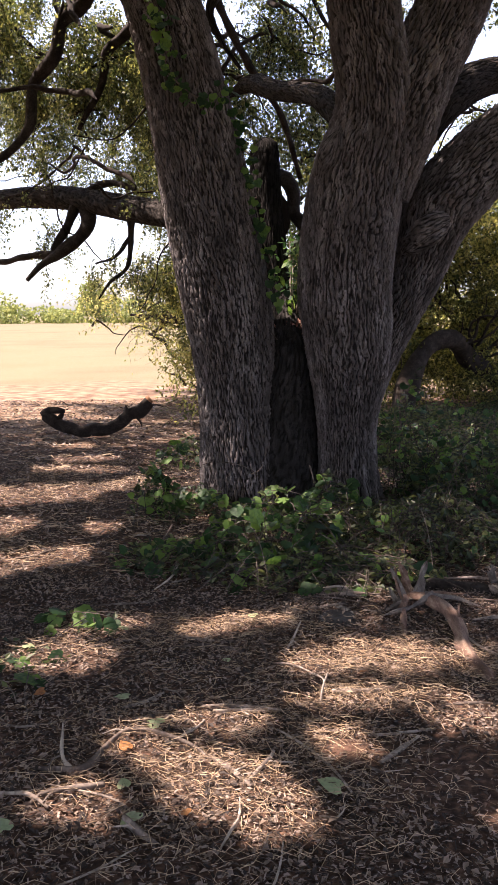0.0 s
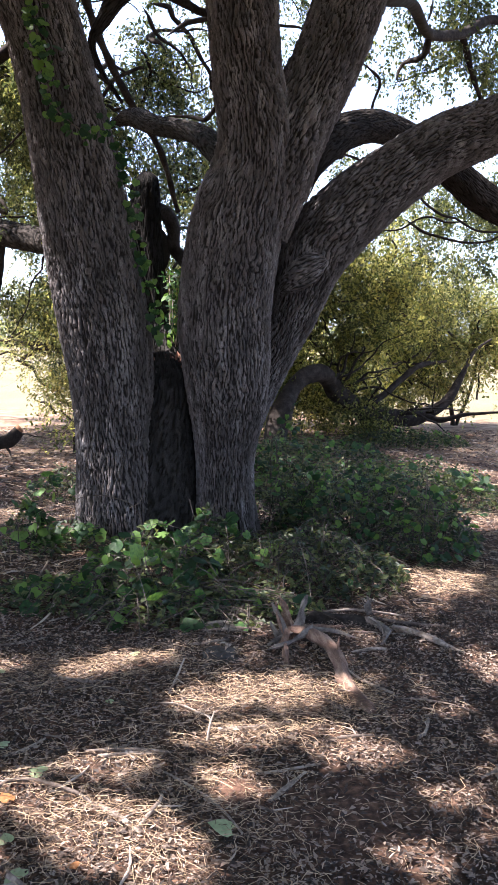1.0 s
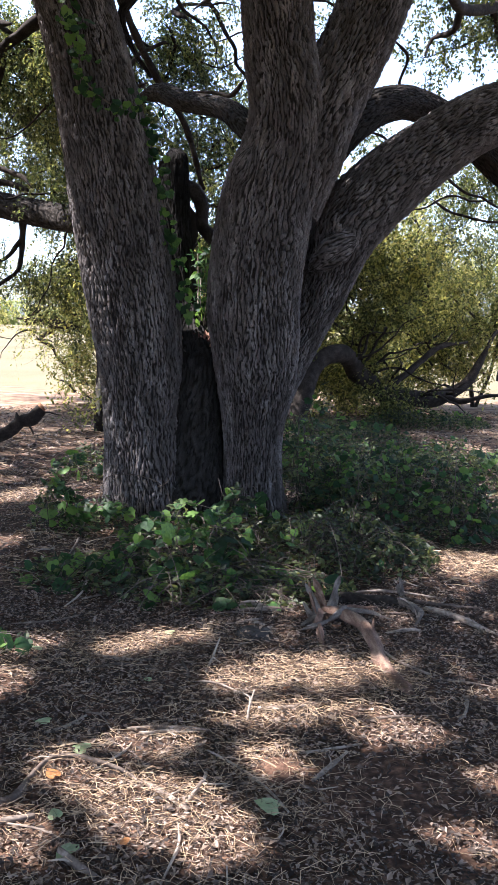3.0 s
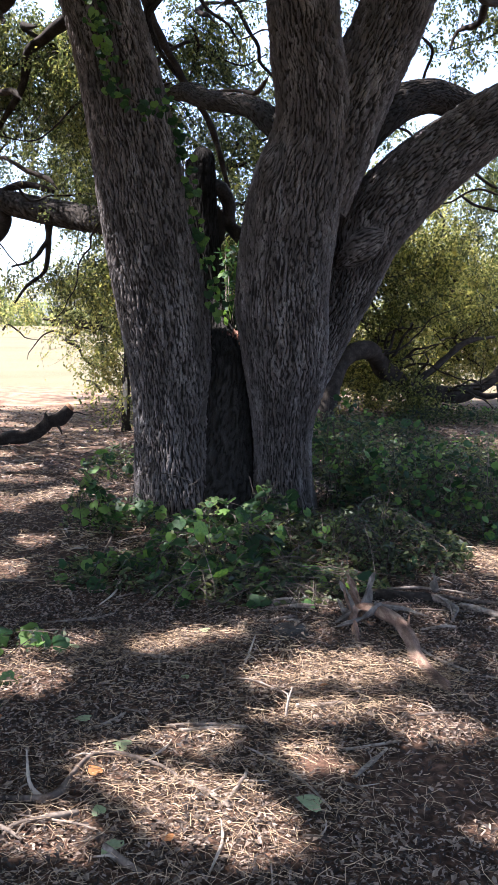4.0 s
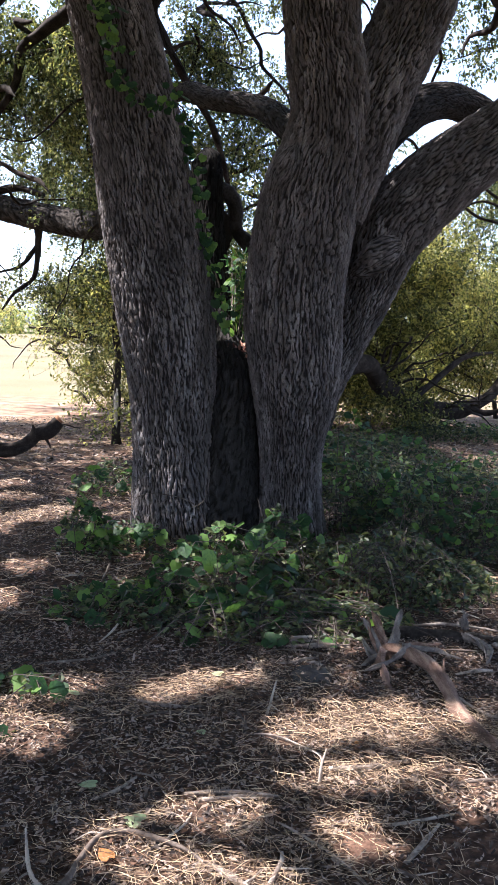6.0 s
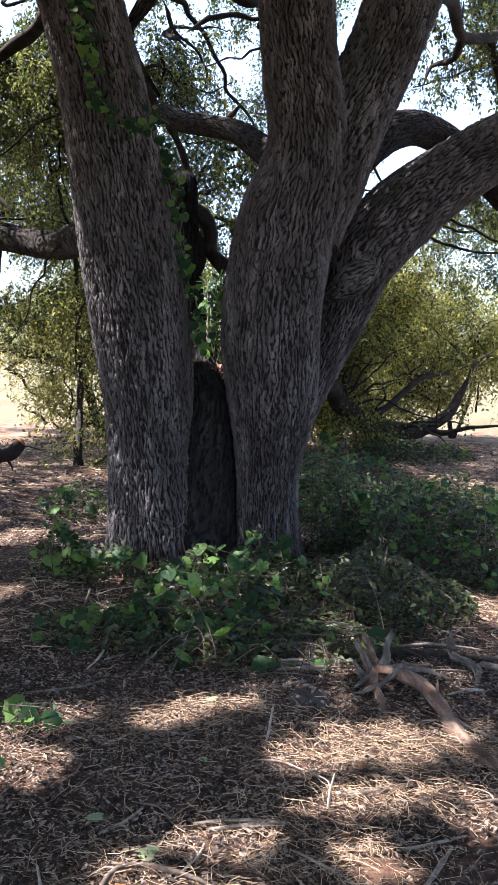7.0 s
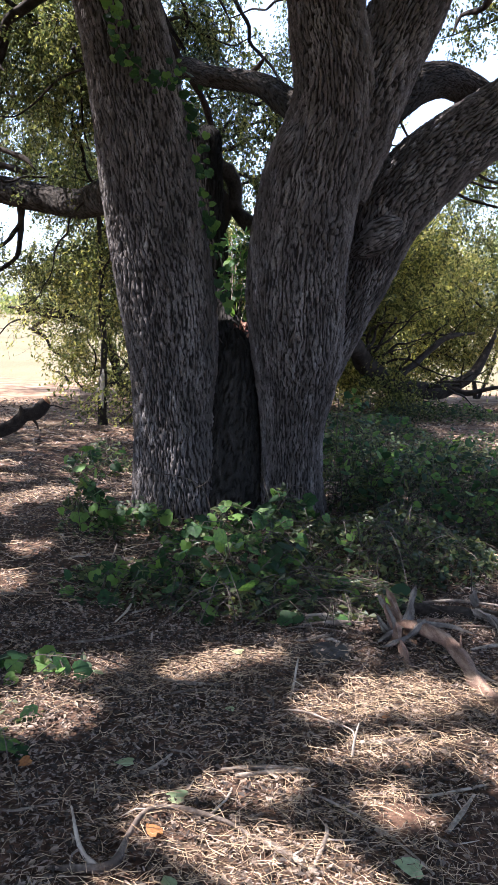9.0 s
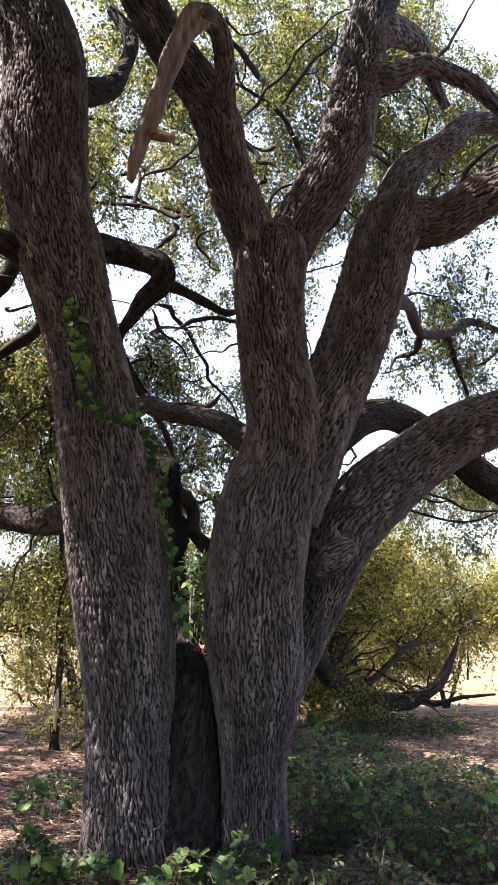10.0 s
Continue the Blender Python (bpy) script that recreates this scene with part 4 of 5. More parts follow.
bramble((0.22, -0.5), (0.5, 0.5), 0.42, 105, 70, 900, 3, "mound of broad green vine leaves at the foot of the oak")
bramble((0.62, -0.12), (0.22, 0.16), 0.52, 22, 14, 300, 4, "upright tuft of pale green vine leaves beside the trunk")
bramble((1.3, 0.95), (0.42, 0.5), 1.0, 110, 26, 1100, 5, "leafy bramble with sunlit tips beside the trunk", meshes=small_leaves)
bramble((2.0, 0.6), (0.85, 0.8), 0.72, 230, 120, 3600, 6, "wide tangle of green brambles and dry stems", meshes=small_leaves)
bramble((1.2, -0.4), (0.75, 0.55), 0.36, 24, 150, 2800, 8, "low tangle of dry stems and scattered green leaves", meshes=small_leaves)
bramble((0.5, -1.05), (0.75, 0.35), 0.15, 26, 110, 1100, 18, "low trailing vines and dry stems on the mulch")
bramble((-0.72, 0.4), (0.22, 0.25), 0.45, 30, 8, 300, 9, "small upright vine with bright green leaves")
bramble((-0.42, 0.2), (0.3, 0.2), 0.3, 18, 8, 260, 10, "sparse green vine sprouts against the trunk")
bramble((-0.3, -0.75), (0.55, 0.35), 0.13, 26, 26, 700, 11, "flattened green vines on dry mulch")
bramble((-0.8, -1.85), (0.2, 0.13), 0.12, 13, 5, 20, 12, "bright green seedling with broad leaves on the mulch")
bramble((-1.1, -2.4), (0.4, 0.35), 0.03, 22, 3, 90, 19, "small green sprouts scattered on the mulch")
bramble((3.0, 2.6), (0.9, 1.0), 0.5, 60, 30, 3000, 13, "low dark undergrowth behind the brambles")
bramble((1.9, 2.7), (0.8, 0.9), 0.5, 50, 20, 2800, 15, "dark green undergrowth behind the oak")
bramble((2.3, 5.3), (1.2, 1.0), 0.42, 40, 20, 3200, 16, "low dark green weeds below the thicket")
bramble((4.2, 7.2), (1.1, 0.6), 0.34, 20, 16, 2400, 17, "dark low shrubs along the fallen limb")
bramble((-0.75, 2.8), (0.35, 0.5), 0.35, 18, 10, 500, 14, "low green sprouts in light shade")

tg = np.random.default_rng(31)
twig = thing("bare_twig", "thin reddish bare twig leaning on the trunk", "twig", (-0.39, 0.3, 0.2))
keep_place(part("stem", tube([(-0.45, 0.25, 0.12, 0.003), (-0.39, 0.33, 0.39, 0.003), (-0.31, 0.3, 0.47, 0.003), (-0.1, 0.25, 0.47, 0.003), (0.07, 0.2, 0.39, 0.003), (0.15, 0.1, 0.15, 0.004)], 5, 0.05, 0, 1, 0, 0.15), VINEWOOD), twig)
keep_place(part("stem", tube([(0.02, 0.2, 0.4, 0.004), (0.1, 0.18, 0.45, 0.003), (0.14, 0.18, 0.6, 0.002)], 4, 0.05), VINEWOOD), twig)

# ---- thickets behind ----
def thicket(label, trunks, blobs, leaf, mat, seed, category="bush", droop=0.1, fan=0):
    """Crooked stems with many leafy twigs."""
    g = np.random.default_rng(seed)
    base = trunks[0][0]
    bush = thing("thicket", label, category, (base[0], base[1], 0))
    wood, green = [], []
    for k, rows in enumerate(trunks):
        keep_place(part("stem", tube(rows, 12, 0.07, 0, k + seed, 0.1, 0.12), BRANCH, smooth=True), bush)
    for k in range(fan):
        row = trunks[0][g.integers(4, len(trunks[0]) - 4)]
        way = (g.uniform(-0.3, 1.0), g.uniform(-0.6, 0.3), g.uniform(0.15, 0.9))
        keep_place(part("branch", tube(gnarl(row[:3], way, g.uniform(0.8, 1.9), g.uniform(0.022, 0.04), 0.005, 0.32, 0.01, 0.14, g), 6, 0.06, 0, k, 0.05, 0.15), BRANCH, smooth=True), bush)
    for c, r, n, per in blobs:
        c = np.array(c)
        for _ in range(max(1, n // 30)):
            e = in_blob(1, c, r, g)[0]
            s = c + g.normal(0, 0.2, 3) - [0, 0, r[2] * 0.8]
            s[2] = max(s[2], 0.05)
            wood += tube(gnarl(s, e - s, np.linalg.norm(e - s) * 1.2, 0.025, 0.006, 0.4, 0.02, 0.15, g), 5, 0.1, 0, 1, 0, 0.15)
        m = max(4, n // 9)
        at = in_blob(m, c, r, g)[g.integers(m, size=n)] + g.normal(0, 0.12, (n, 3))
        at[:, 2] = np.maximum(at[:, 2], 0.1)
        t, l = sprays(at, g.normal(0, 1, (n, 3)) + [0, 0, 0.3], g.uniform(0.3, 1.0, n), per, leaf, droop, 0.45, 0.005, lambda q: q[:, 2] > 0.02, g, 0.06)
        wood.append(t)
        green.append(l)
    tagged(keep_place(part("twiggery", wood, BRANCH), bush), kind="stuff")
    tagged(keep_place(part("foliage", green, mat), bush), kind="stuff")
    return bush


thicket("dark thicket with a low crooked limb along the ground",
    [[(1.95, 6.4, -0.1, 0.17), (2.1, 6.6, 0.55, 0.16), (2.4, 6.9, 1.02, 0.15), (2.72, 7.1, 1.15, 0.14), (3.0, 7.4, 1.02, 0.14), (3.3, 7.8, 0.75, 0.15), (3.76, 8.2, 0.45, 0.136), (4.48, 8.6, 0.34, 0.145), (5.04, 8.9, 0.34, 0.13), (5.54, 9.0, 0.6, 0.09), (5.88, 9.1, 1.12, 0.05), (6.1, 9.2, 1.5, 0.032), (6.45, 9.25, 1.75, 0.012)],
     [(4.99, 8.9, 0.37, 0.072), (5.35, 8.7, 0.28, 0.056), (5.69, 8.5, 0.39, 0.04), (6.29, 8.4, 0.45, 0.02)],
     [(3.76, 8.2, 0.45, 0.068), (4.3, 8.4, 0.83, 0.059), (4.85, 8.6, 1.23, 0.05), (5.44, 8.8, 1.33, 0.02)]],
    [((2.6, 7.8, 2.6), (1.0, 0.9, 0.95), 340, 42), ((3.5, 8.0, 2.2), (0.9, 0.9, 0.85), 230, 42), ((4.6, 8.6, 2.7), (0.8, 0.7, 0.6), 60, 30), ((4.2, 8.8, 3.5), (0.9, 0.7, 0.5), 50, 30), ((5.2, 9.2, 2.4), (0.7, 0.6, 0.7), 60, 26), ((1.9, 8.0, 2.1), (0.7, 0.8, 0.8), 220, 40), ((3.3, 8.3, 3.3), (0.8, 0.7, 0.5), 140, 40), ((4.6, 9.2, 1.7), (0.9, 0.8, 0.7), 130, 36), ((3.9, 7.9, 0.3), (0.8, 0.5, 0.2), 70, 34), ((3.3, 7.9, 1.35), (0.8, 0.6, 0.4), 110, 34), ((1.5, 7.0, 1.0), (0.4, 0.5, 0.8), 90, 38), ((2.3, 8.6, 1.0), (0.9, 0.5, 0.8), 260, 34), ((3.6, 9.0, 0.9), (1.0, 0.5, 0.7), 200, 34), ((4.9, 9.7, 0.9), (0.8, 0.5, 0.6), 130, 30)],
    0.07, BUSHLEAF, 41, fan=14)
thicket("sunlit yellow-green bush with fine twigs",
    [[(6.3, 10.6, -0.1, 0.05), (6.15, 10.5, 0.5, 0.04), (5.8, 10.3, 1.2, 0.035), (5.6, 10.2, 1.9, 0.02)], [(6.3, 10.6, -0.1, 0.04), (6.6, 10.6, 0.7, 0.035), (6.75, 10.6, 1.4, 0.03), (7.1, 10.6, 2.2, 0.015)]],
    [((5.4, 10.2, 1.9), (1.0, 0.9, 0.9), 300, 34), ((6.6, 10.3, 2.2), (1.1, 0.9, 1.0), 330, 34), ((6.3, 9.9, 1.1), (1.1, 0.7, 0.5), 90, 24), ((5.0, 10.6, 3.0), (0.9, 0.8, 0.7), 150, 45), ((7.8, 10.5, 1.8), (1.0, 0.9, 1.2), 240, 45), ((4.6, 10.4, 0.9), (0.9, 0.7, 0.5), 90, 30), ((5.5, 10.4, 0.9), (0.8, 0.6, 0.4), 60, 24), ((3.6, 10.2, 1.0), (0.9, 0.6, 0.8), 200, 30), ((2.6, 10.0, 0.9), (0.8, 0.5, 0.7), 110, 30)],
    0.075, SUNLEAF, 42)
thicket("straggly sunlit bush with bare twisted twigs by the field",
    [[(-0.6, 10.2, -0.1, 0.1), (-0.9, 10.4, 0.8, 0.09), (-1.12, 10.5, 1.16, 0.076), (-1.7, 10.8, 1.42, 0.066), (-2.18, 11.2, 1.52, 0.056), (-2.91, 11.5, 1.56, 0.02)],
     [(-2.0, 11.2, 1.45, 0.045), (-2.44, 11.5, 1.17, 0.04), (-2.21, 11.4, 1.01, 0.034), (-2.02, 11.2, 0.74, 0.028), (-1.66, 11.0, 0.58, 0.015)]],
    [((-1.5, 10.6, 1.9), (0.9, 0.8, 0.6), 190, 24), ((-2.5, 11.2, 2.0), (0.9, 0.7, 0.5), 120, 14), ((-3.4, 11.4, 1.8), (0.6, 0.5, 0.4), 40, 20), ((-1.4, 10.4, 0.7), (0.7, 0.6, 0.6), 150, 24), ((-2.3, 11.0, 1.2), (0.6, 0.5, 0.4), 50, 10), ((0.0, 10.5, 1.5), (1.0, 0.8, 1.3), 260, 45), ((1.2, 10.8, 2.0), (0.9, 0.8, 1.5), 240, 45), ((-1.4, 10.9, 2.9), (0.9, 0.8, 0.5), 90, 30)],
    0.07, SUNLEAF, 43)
sapling = thicket("thin sapling with a pale stripped patch on its stem",
    [[(-0.87, 6.2, -0.1, 0.075), (-0.88, 6.2, 0.3, 0.055), (-0.86, 6.21, 1.07, 0.038), (-0.89, 6.2, 1.97, 0.032), (-0.93, 6.2, 2.8, 0.024)]],
    [((-0.75, 6.3, 2.2), (0.5, 0.5, 0.7), 60, 34), ((-0.55, 6.2, 0.7), (0.4, 0.4, 0.6), 60, 30), ((-0.6, 6.2, 1.5), (0.4, 0.5, 0.5), 40, 30)],
    0.06, BUSHLEAF, 44, "sapling")
PALEWOOD = material("stripped_wood", [(0.2, 0.17, 0.14), (0.32, 0.28, 0.24), (0.45, 0.4, 0.35)], 12, (4, 4, 1), 0.8, 0.4)
keep_place(part("stripped_patch", tube([(-0.88, 6.165, 0.2, 0.018), (-0.885, 6.16, 0.4, 0.03), (-0.875, 6.17, 0.62, 0.032), (-0.87, 6.18, 0.78, 0.014)], 10, 0.04, 0, 2, 0.15, 0.1), PALEWOOD, None, "pale stripped wood"), sapling.children[0])

# ---- far woods and field ----
fg = np.random.default_rng(51)
far = thing("far_woods", "line of bright green trees beyond the field", "trees", (0, 160, 0), kind="stuff")
green = []
for x in np.arange(-190, 230, 3.2):
    y = 150 + 12 * math.sin(x * 0.05) + fg.uniform(-5, 10)
    h = fg.uniform(2.2, 5.2) * (1.0 if fg.random() < 0.85 else 1.35)
    at = in_blob(420, (x, y, h * 0.45), (3.4, 2.2, h * 0.6), fg, 0.5)
    at[:, 2] = np.maximum(at[:, 2], 0.1)
    ln = fg.uniform(0.3, 0.7, 420)
    green.append(leaves(at, fg.normal(0, 1, at.shape), fg.normal(0, 0.6, at.shape) + [0, -0.8, 0.6], ln, ln * 0.8))
for dz, wide in ((3.2, 3.0), (5.2, 2.2)):
    at = in_blob(700, (-33.46, 143, dz), (wide, 2.4, 2.2), fg, 0.3)
    ln = fg.uniform(0.3, 0.7, 700)
    green.append(leaves(at, fg.normal(0, 1, at.shape), fg.normal(0, 0.6, at.shape) + [0, -0.8, 0.6], ln, ln * 0.8))
keep_place(part("foliage", green, FARLEAF), far)

# ---- things on the ground ----
def on_ground(rows, lift=0.0):
    return [(x, y, float(relief(x, y)) + r * 0.75 + lift + z, r) for x, y, z, r in rows]


fallen = thing("fallen_log", "dark curved fallen log with an orange sawn end", "log", (-2.2, 4.8, 0))
log_body = keep_place(part("body", tube([(-1.5, 4.9, 0.47, 0.064), (-1.62, 4.87, 0.34, 0.072), (-1.74, 4.83, 0.3, 0.066), (-1.86, 4.82, 0.2, 0.075), (-2.02, 4.8, 0.13, 0.07), (-2.2, 4.81, 0.11, 0.078), (-2.36, 4.79, 0.08, 0.07), (-2.5, 4.8, 0.13, 0.074), (-2.66, 4.83, 0.17, 0.068), (-2.78, 4.8, 0.25, 0.07), (-2.86, 4.82, 0.29, 0.06)], 26, 0.025, 0, 2, 0.14, 0.1), BRANCH, smooth=True), fallen)
keep_place(part("sawn_end", tube([(-1.505, 4.897, 0.465, 0.058), (-1.485, 4.904, 0.488, 0.061), (-1.481, 4.905, 0.492, 0.059)], 20, 0.01), CUTWOOD, None, "orange-brown sawn end"), log_body)
for rows, n in (([(-1.78, 4.8, 0.26, 0.034), (-1.77, 4.76, 0.38, 0.022), (-1.78, 4.75, 0.43, 0.006)], 8), ([(-2.87, 4.82, 0.3, 0.062), (-2.79, 4.8, 0.36, 0.05), (-2.66, 4.78, 0.36, 0.042), (-2.58, 4.77, 0.35, 0.03)], 12), ([(-2.72, 4.8, 0.2, 0.04), (-2.62, 4.77, 0.29, 0.034), (-2.6, 4.76, 0.33, 0.02)], 9), ([(-1.66, 4.85, 0.28, 0.02), (-1.6, 4.82, 0.2, 0.014), (-1.58, 4.8, 0.14, 0.006)], 7)):
    keep_place(part("stub", tube(rows, n, 0.03, 0, n, 0.12, 0.12), BRANCH), log_body)
keep_place(part("twig", tube([(-1.53, 4.9, 0.4, 0.014), (-1.4, 4.86, 0.42, 0.01), (-1.3, 4.87, 0.39, 0.008), (-1.2, 4.86, 0.39, 0.004)], 5, 0.05, 0, 1, 0, 0.2), BRANCH), log_body)

wood = thing("splintered_branch", "broken reddish branch with splintered upright stubs on the mulch", "branch", (0.95, -1.6, 0))
keep_place(part("body", tube(on_ground([(0.930, -1.540, 0.050, 0.019), (0.986, -1.571, 0.050, 0.026), (1.048, -1.632, 0.045, 0.031), (1.120, -1.800, 0.035, 0.033), (1.133, -1.940, 0.020, 0.030), (1.125, -2.060, 0.010, 0.031), (1.115, -2.140, 0.010, 0.034), (1.130, -2.220, 0.000, 0.030), (1.150, -2.320, 0.000, 0.029), (1.165, -2.420, 0.000, 0.026), (1.170, -2.470, 0.000, 0.015)]), 22, 0.014, 0, 5, 0.22, 0.09), DEADWOOD, smooth=True), wood)
for top, foot, r in (((0.855, -1.45, 0.19), (0.925, -1.58, 0.0), 0.019), ((0.875, -1.46, 0.2), (0.935, -1.57, 0.03), 0.012), ((0.91, -1.45, 0.14), (0.95, -1.55, 0.02), 0.014), ((1.05, -1.46, 0.235), (0.985, -1.55, 0.03), 0.018), ((1.03, -1.46, 0.15), (0.975, -1.55, 0.02), 0.015),
        ((0.78, -1.82, 0.06), (1.06, -1.6, 0.1), 0.011), ((0.9, -1.43, 0.22), (0.97, -1.6, 0.02), 0.015), ((1.3, -1.66, 0.05), (1.02, -1.6, 0.1), 0.012), ((0.84, -1.5, 0.1), (0.92, -1.58, 0.0), 0.016), ((0.87, -2.05, 0.01), (0.915, -1.6, 0.06), 0.02), ((0.9, -1.95, 0.01), (0.9, -1.75, 0.03), 0.012), ((0.8, -1.68, 0.03), (0.95, -1.58, 0.06), 0.013), ((0.82, -1.75, 0.02), (0.93, -1.6, 0.05), 0.01), ((1.25, -1.52, 0.07), (0.98, -1.56, 0.08), 0.015), ((1.2, -1.6, 0.06), (1.1, -1.5, 0.07), 0.01), ((1.15, -1.85, 0.13), (1.15, -1.9, 0.0), 0.006)):
    mid = [(a + b) / 2 + tg.uniform(-0.02, 0.02) for a, b in zip(top, foot)]
    keep_place(part("splinter", tube([(*foot, r * 1.2), (*mid, r * 0.9), (*[m * 0.3 + t * 0.7 for m, t in zip(mid, top)], r * 0.65), (*top, 0.002)], 7, 0.018, 0, tg.random() * 9, 0.4, 0.3), DEADWOOD if tg.random() < 0.5 else GREYWOOD), wood)
back_log = thing("rotten_log", "short dark rotten log with a frayed pale end", "log", (1.2, -1.26, 0))
rotten = keep_place(part("body", tube(on_ground([(0.96, -1.2, 0, 0.026), (1.1, -1.22, 0, 0.033), (1.25, -1.25, 0, 0.034), (1.38, -1.29, 0, 0.03), (1.46, -1.31, 0, 0.02)]), 16, 0.025, 0.008, 3, 0.2, 0.14), BRANCH, smooth=True), back_log)
for k in range(6):
    keep_place(part("splinter", tube(on_ground([(1.44, -1.3, 0.02, 0.016), (1.47 + 0.008 * k, -1.4 - 0.02 * k, 0.03, 0.013), (1.49 - 0.012 * k, -1.52 - 0.03 * k, 0.015, 0.004)]), 6, 0.03, 0, k, 0.3, 0.25), GREYWOOD if k % 2 else STICK), rotten)
for k in range(4):
    keep_place(part("splinter", tube([(1.46, -1.29, 0.06, 0.012), (1.465 - 0.01 * k, -1.25, 0.1, 0.009), (1.455 + 0.016 * k, -1.22, 0.15 - 0.01 * k, 0.003)], 6, 0.02, 0, k, 0.3, 0.25), GREYWOOD), rotten)

STICKS = [
    [(-0.62, -3.21, 0, 0.005), (-0.54, -3.23, 0, 0.01), (-0.44, -3.24, 0.005, 0.013), (-0.39, -3.11, 0.01, 0.009), (-0.33, -3.0, 0.02, 0.007), (-0.22, -3.0, 0.02, 0.008), (-0.08, -3.06, 0.01, 0.007), (0.01, -3.16, 0.0, 0.004)],
    [(-0.57, -3.0, 0.05, 0.004), (-0.53, -3.17, 0.02, 0.008), (-0.48, -3.24, 0.0, 0.011)],
    [(-0.57, -3.47, 0, 0.006), (-0.55, -3.4, 0, 0.01), (-0.48, -3.37, 0.005, 0.011), (-0.34, -3.34, 0.01, 0.011)],
    [(-0.24, -3.52, 0, 0.012), (-0.18, -3.59, 0, 0.012), (-0.12, -3.65, 0, 0.007)],
    [(-0.74, -3.27, 0, 0.006), (-0.67, -3.35, 0, 0.005), (-0.59, -3.39, 0, 0.003)],
    [(-0.39, -2.76, 0, 0.006), (-0.32, -2.71, 0, 0.007), (-0.24, -2.62, 0.01, 0.004)],
    [(0.47, -2.6, 0, 0.009), (0.64, -2.6, 0, 0.01), (0.79, -2.55, 0, 0.006)],
    [(-0.07, -2.72, 0, 0.007), (0.09, -2.71, 0, 0.012), (0.26, -2.76, 0.01, 0.006)],
    [(-0.02, -2.76, 0, 0.008), (0.1, -2.74, 0, 0.01), (0.27, -2.74, 0, 0.005)],
    [(0.23, -3.09, 0, 0.005), (0.21, -3.18, 0.01, 0.008), (0.14, -3.31, 0, 0.005)],
    [(0.01, -3.14, 0, 0.008), (0.09, -3.24, 0, 0.01), (0.16, -3.33, 0, 0.007)],
    [(0.38, -3.49, 0, 0.006), (0.43, -3.5, 0, 0.007), (0.48, -3.53, 0, 0.004)],
    [(0.56, -3.17, 0, 0.005), (0.6, -3.21, 0, 0.006), (0.64, -3.24, 0, 0.003)],
    [(0.42, -2.68, 0, 0.007), (0.43, -2.66, 0.06, 0.006), (0.45, -2.64, 0.11, 0.003)],
    [(0.59, -2.94, 0, 0.005), (0.68, -2.93, 0, 0.006), (0.85, -2.9, 0, 0.004)],
    [(0.61, -3.15, 0, 0.007), (0.68, -3.07, 0, 0.008), (0.78, -2.95, 0, 0.005)],
    [(0.35, -1.95, 0.05, 0.004), (0.31, -2.08, 0.02, 0.006), (0.27, -2.21, 0, 0.005)],
    [(-0.5, -0.35, 0.1, 0.006), (-0.54, -0.65, 0.05, 0.008), (-0.58, -0.94, 0, 0.006)],
    [(0.4, -1.38, 0, 0.006), (0.55, -1.36, 0.01, 0.009), (0.8, -1.42, 0, 0.005)],
    [(0.45, -1.3, 0, 0.005), (0.6, -1.33, 0.015, 0.008), (0.82, -1.36, 0, 0.004)],
    [(1.5, -1.2, 0, 0.008), (1.65, -1.35, 0.01, 0.012), (1.9, -1.42, 0, 0.006)],
    [(1.1, -1.1, 0, 0.006), (1.4, -1.12, 0.02, 0.008), (1.75, -1.2, 0, 0.004)],
    [(1.56, -1.42, 0.01, 0.014), (1.67, -1.57, 0.01, 0.016), (1.77, -1.72, 0, 0.013), (1.84, -1.8, 0, 0.004)],
    [(1.24, -1.76, 0, 0.006), (1.35, -1.74, 0.01, 0.01), (1.44, -1.72, 0, 0.008)],
    [(1.13, -1.97, 0.02, 0.004), (1.2, -2.14, 0.01, 0.006), (1.32, -2.28, 0, 0.006)],
    [(0.9, -2.72, 0, 0.004), (1.03, -2.73, 0.01, 0.006), (1.14, -2.72, 0, 0.003)],
    [(0.98, -2.32, 0, 0.006), (1.01, -2.38, 0.01, 0.007), (1.05, -2.46, 0, 0.004)],
    [(0.47, -1.4, 0, 0.006), (0.65, -1.43, 0.01, 0.013), (0.8, -1.41, 0.01, 0.004)],
    [(-0.29, -2.14, 0, 0.004), (-0.07, -2.12, 0.01, 0.007), (0.1, -2.22, 0, 0.003)],
    [(-0.3, -1.95, 0, 0.005), (-0.15, -2.02, 0, 0.007), (0.02, -2.05, 0, 0.004)],
]


def stick(rows, label="dry grey stick lying on the mulch"):
    """A bent dry stick with a stub or two."""
    ob = thing("stick", label, "stick", (rows[0][0], rows[0][1], 0), "sticks on the ground")
    stem = keep_place(part("stem", tube(on_ground(rows, 0.012), 8, 0.025, 0, tg.random() * 9, 0.15, 0.12), STICK, smooth=True), ob)
    mid = rows[len(rows) // 2]
    a = tg.uniform(0, 6.28)
    r = mid[3] * 0.5
    keep_place(part("side_twig", tube(on_ground([(mid[0], mid[1], mid[2], r), (mid[0] + 0.04 * math.cos(a), mid[1] + 0.04 * math.sin(a), mid[2] + 0.01, r * 0.8), (mid[0] + 0.09 * math.cos(a + 0.3), mid[1] + 0.09 * math.sin(a + 0.3), mid[2] + 0.01, r * 0.4)], 0.012), 5, 0.02), STICK), stem)
    return ob


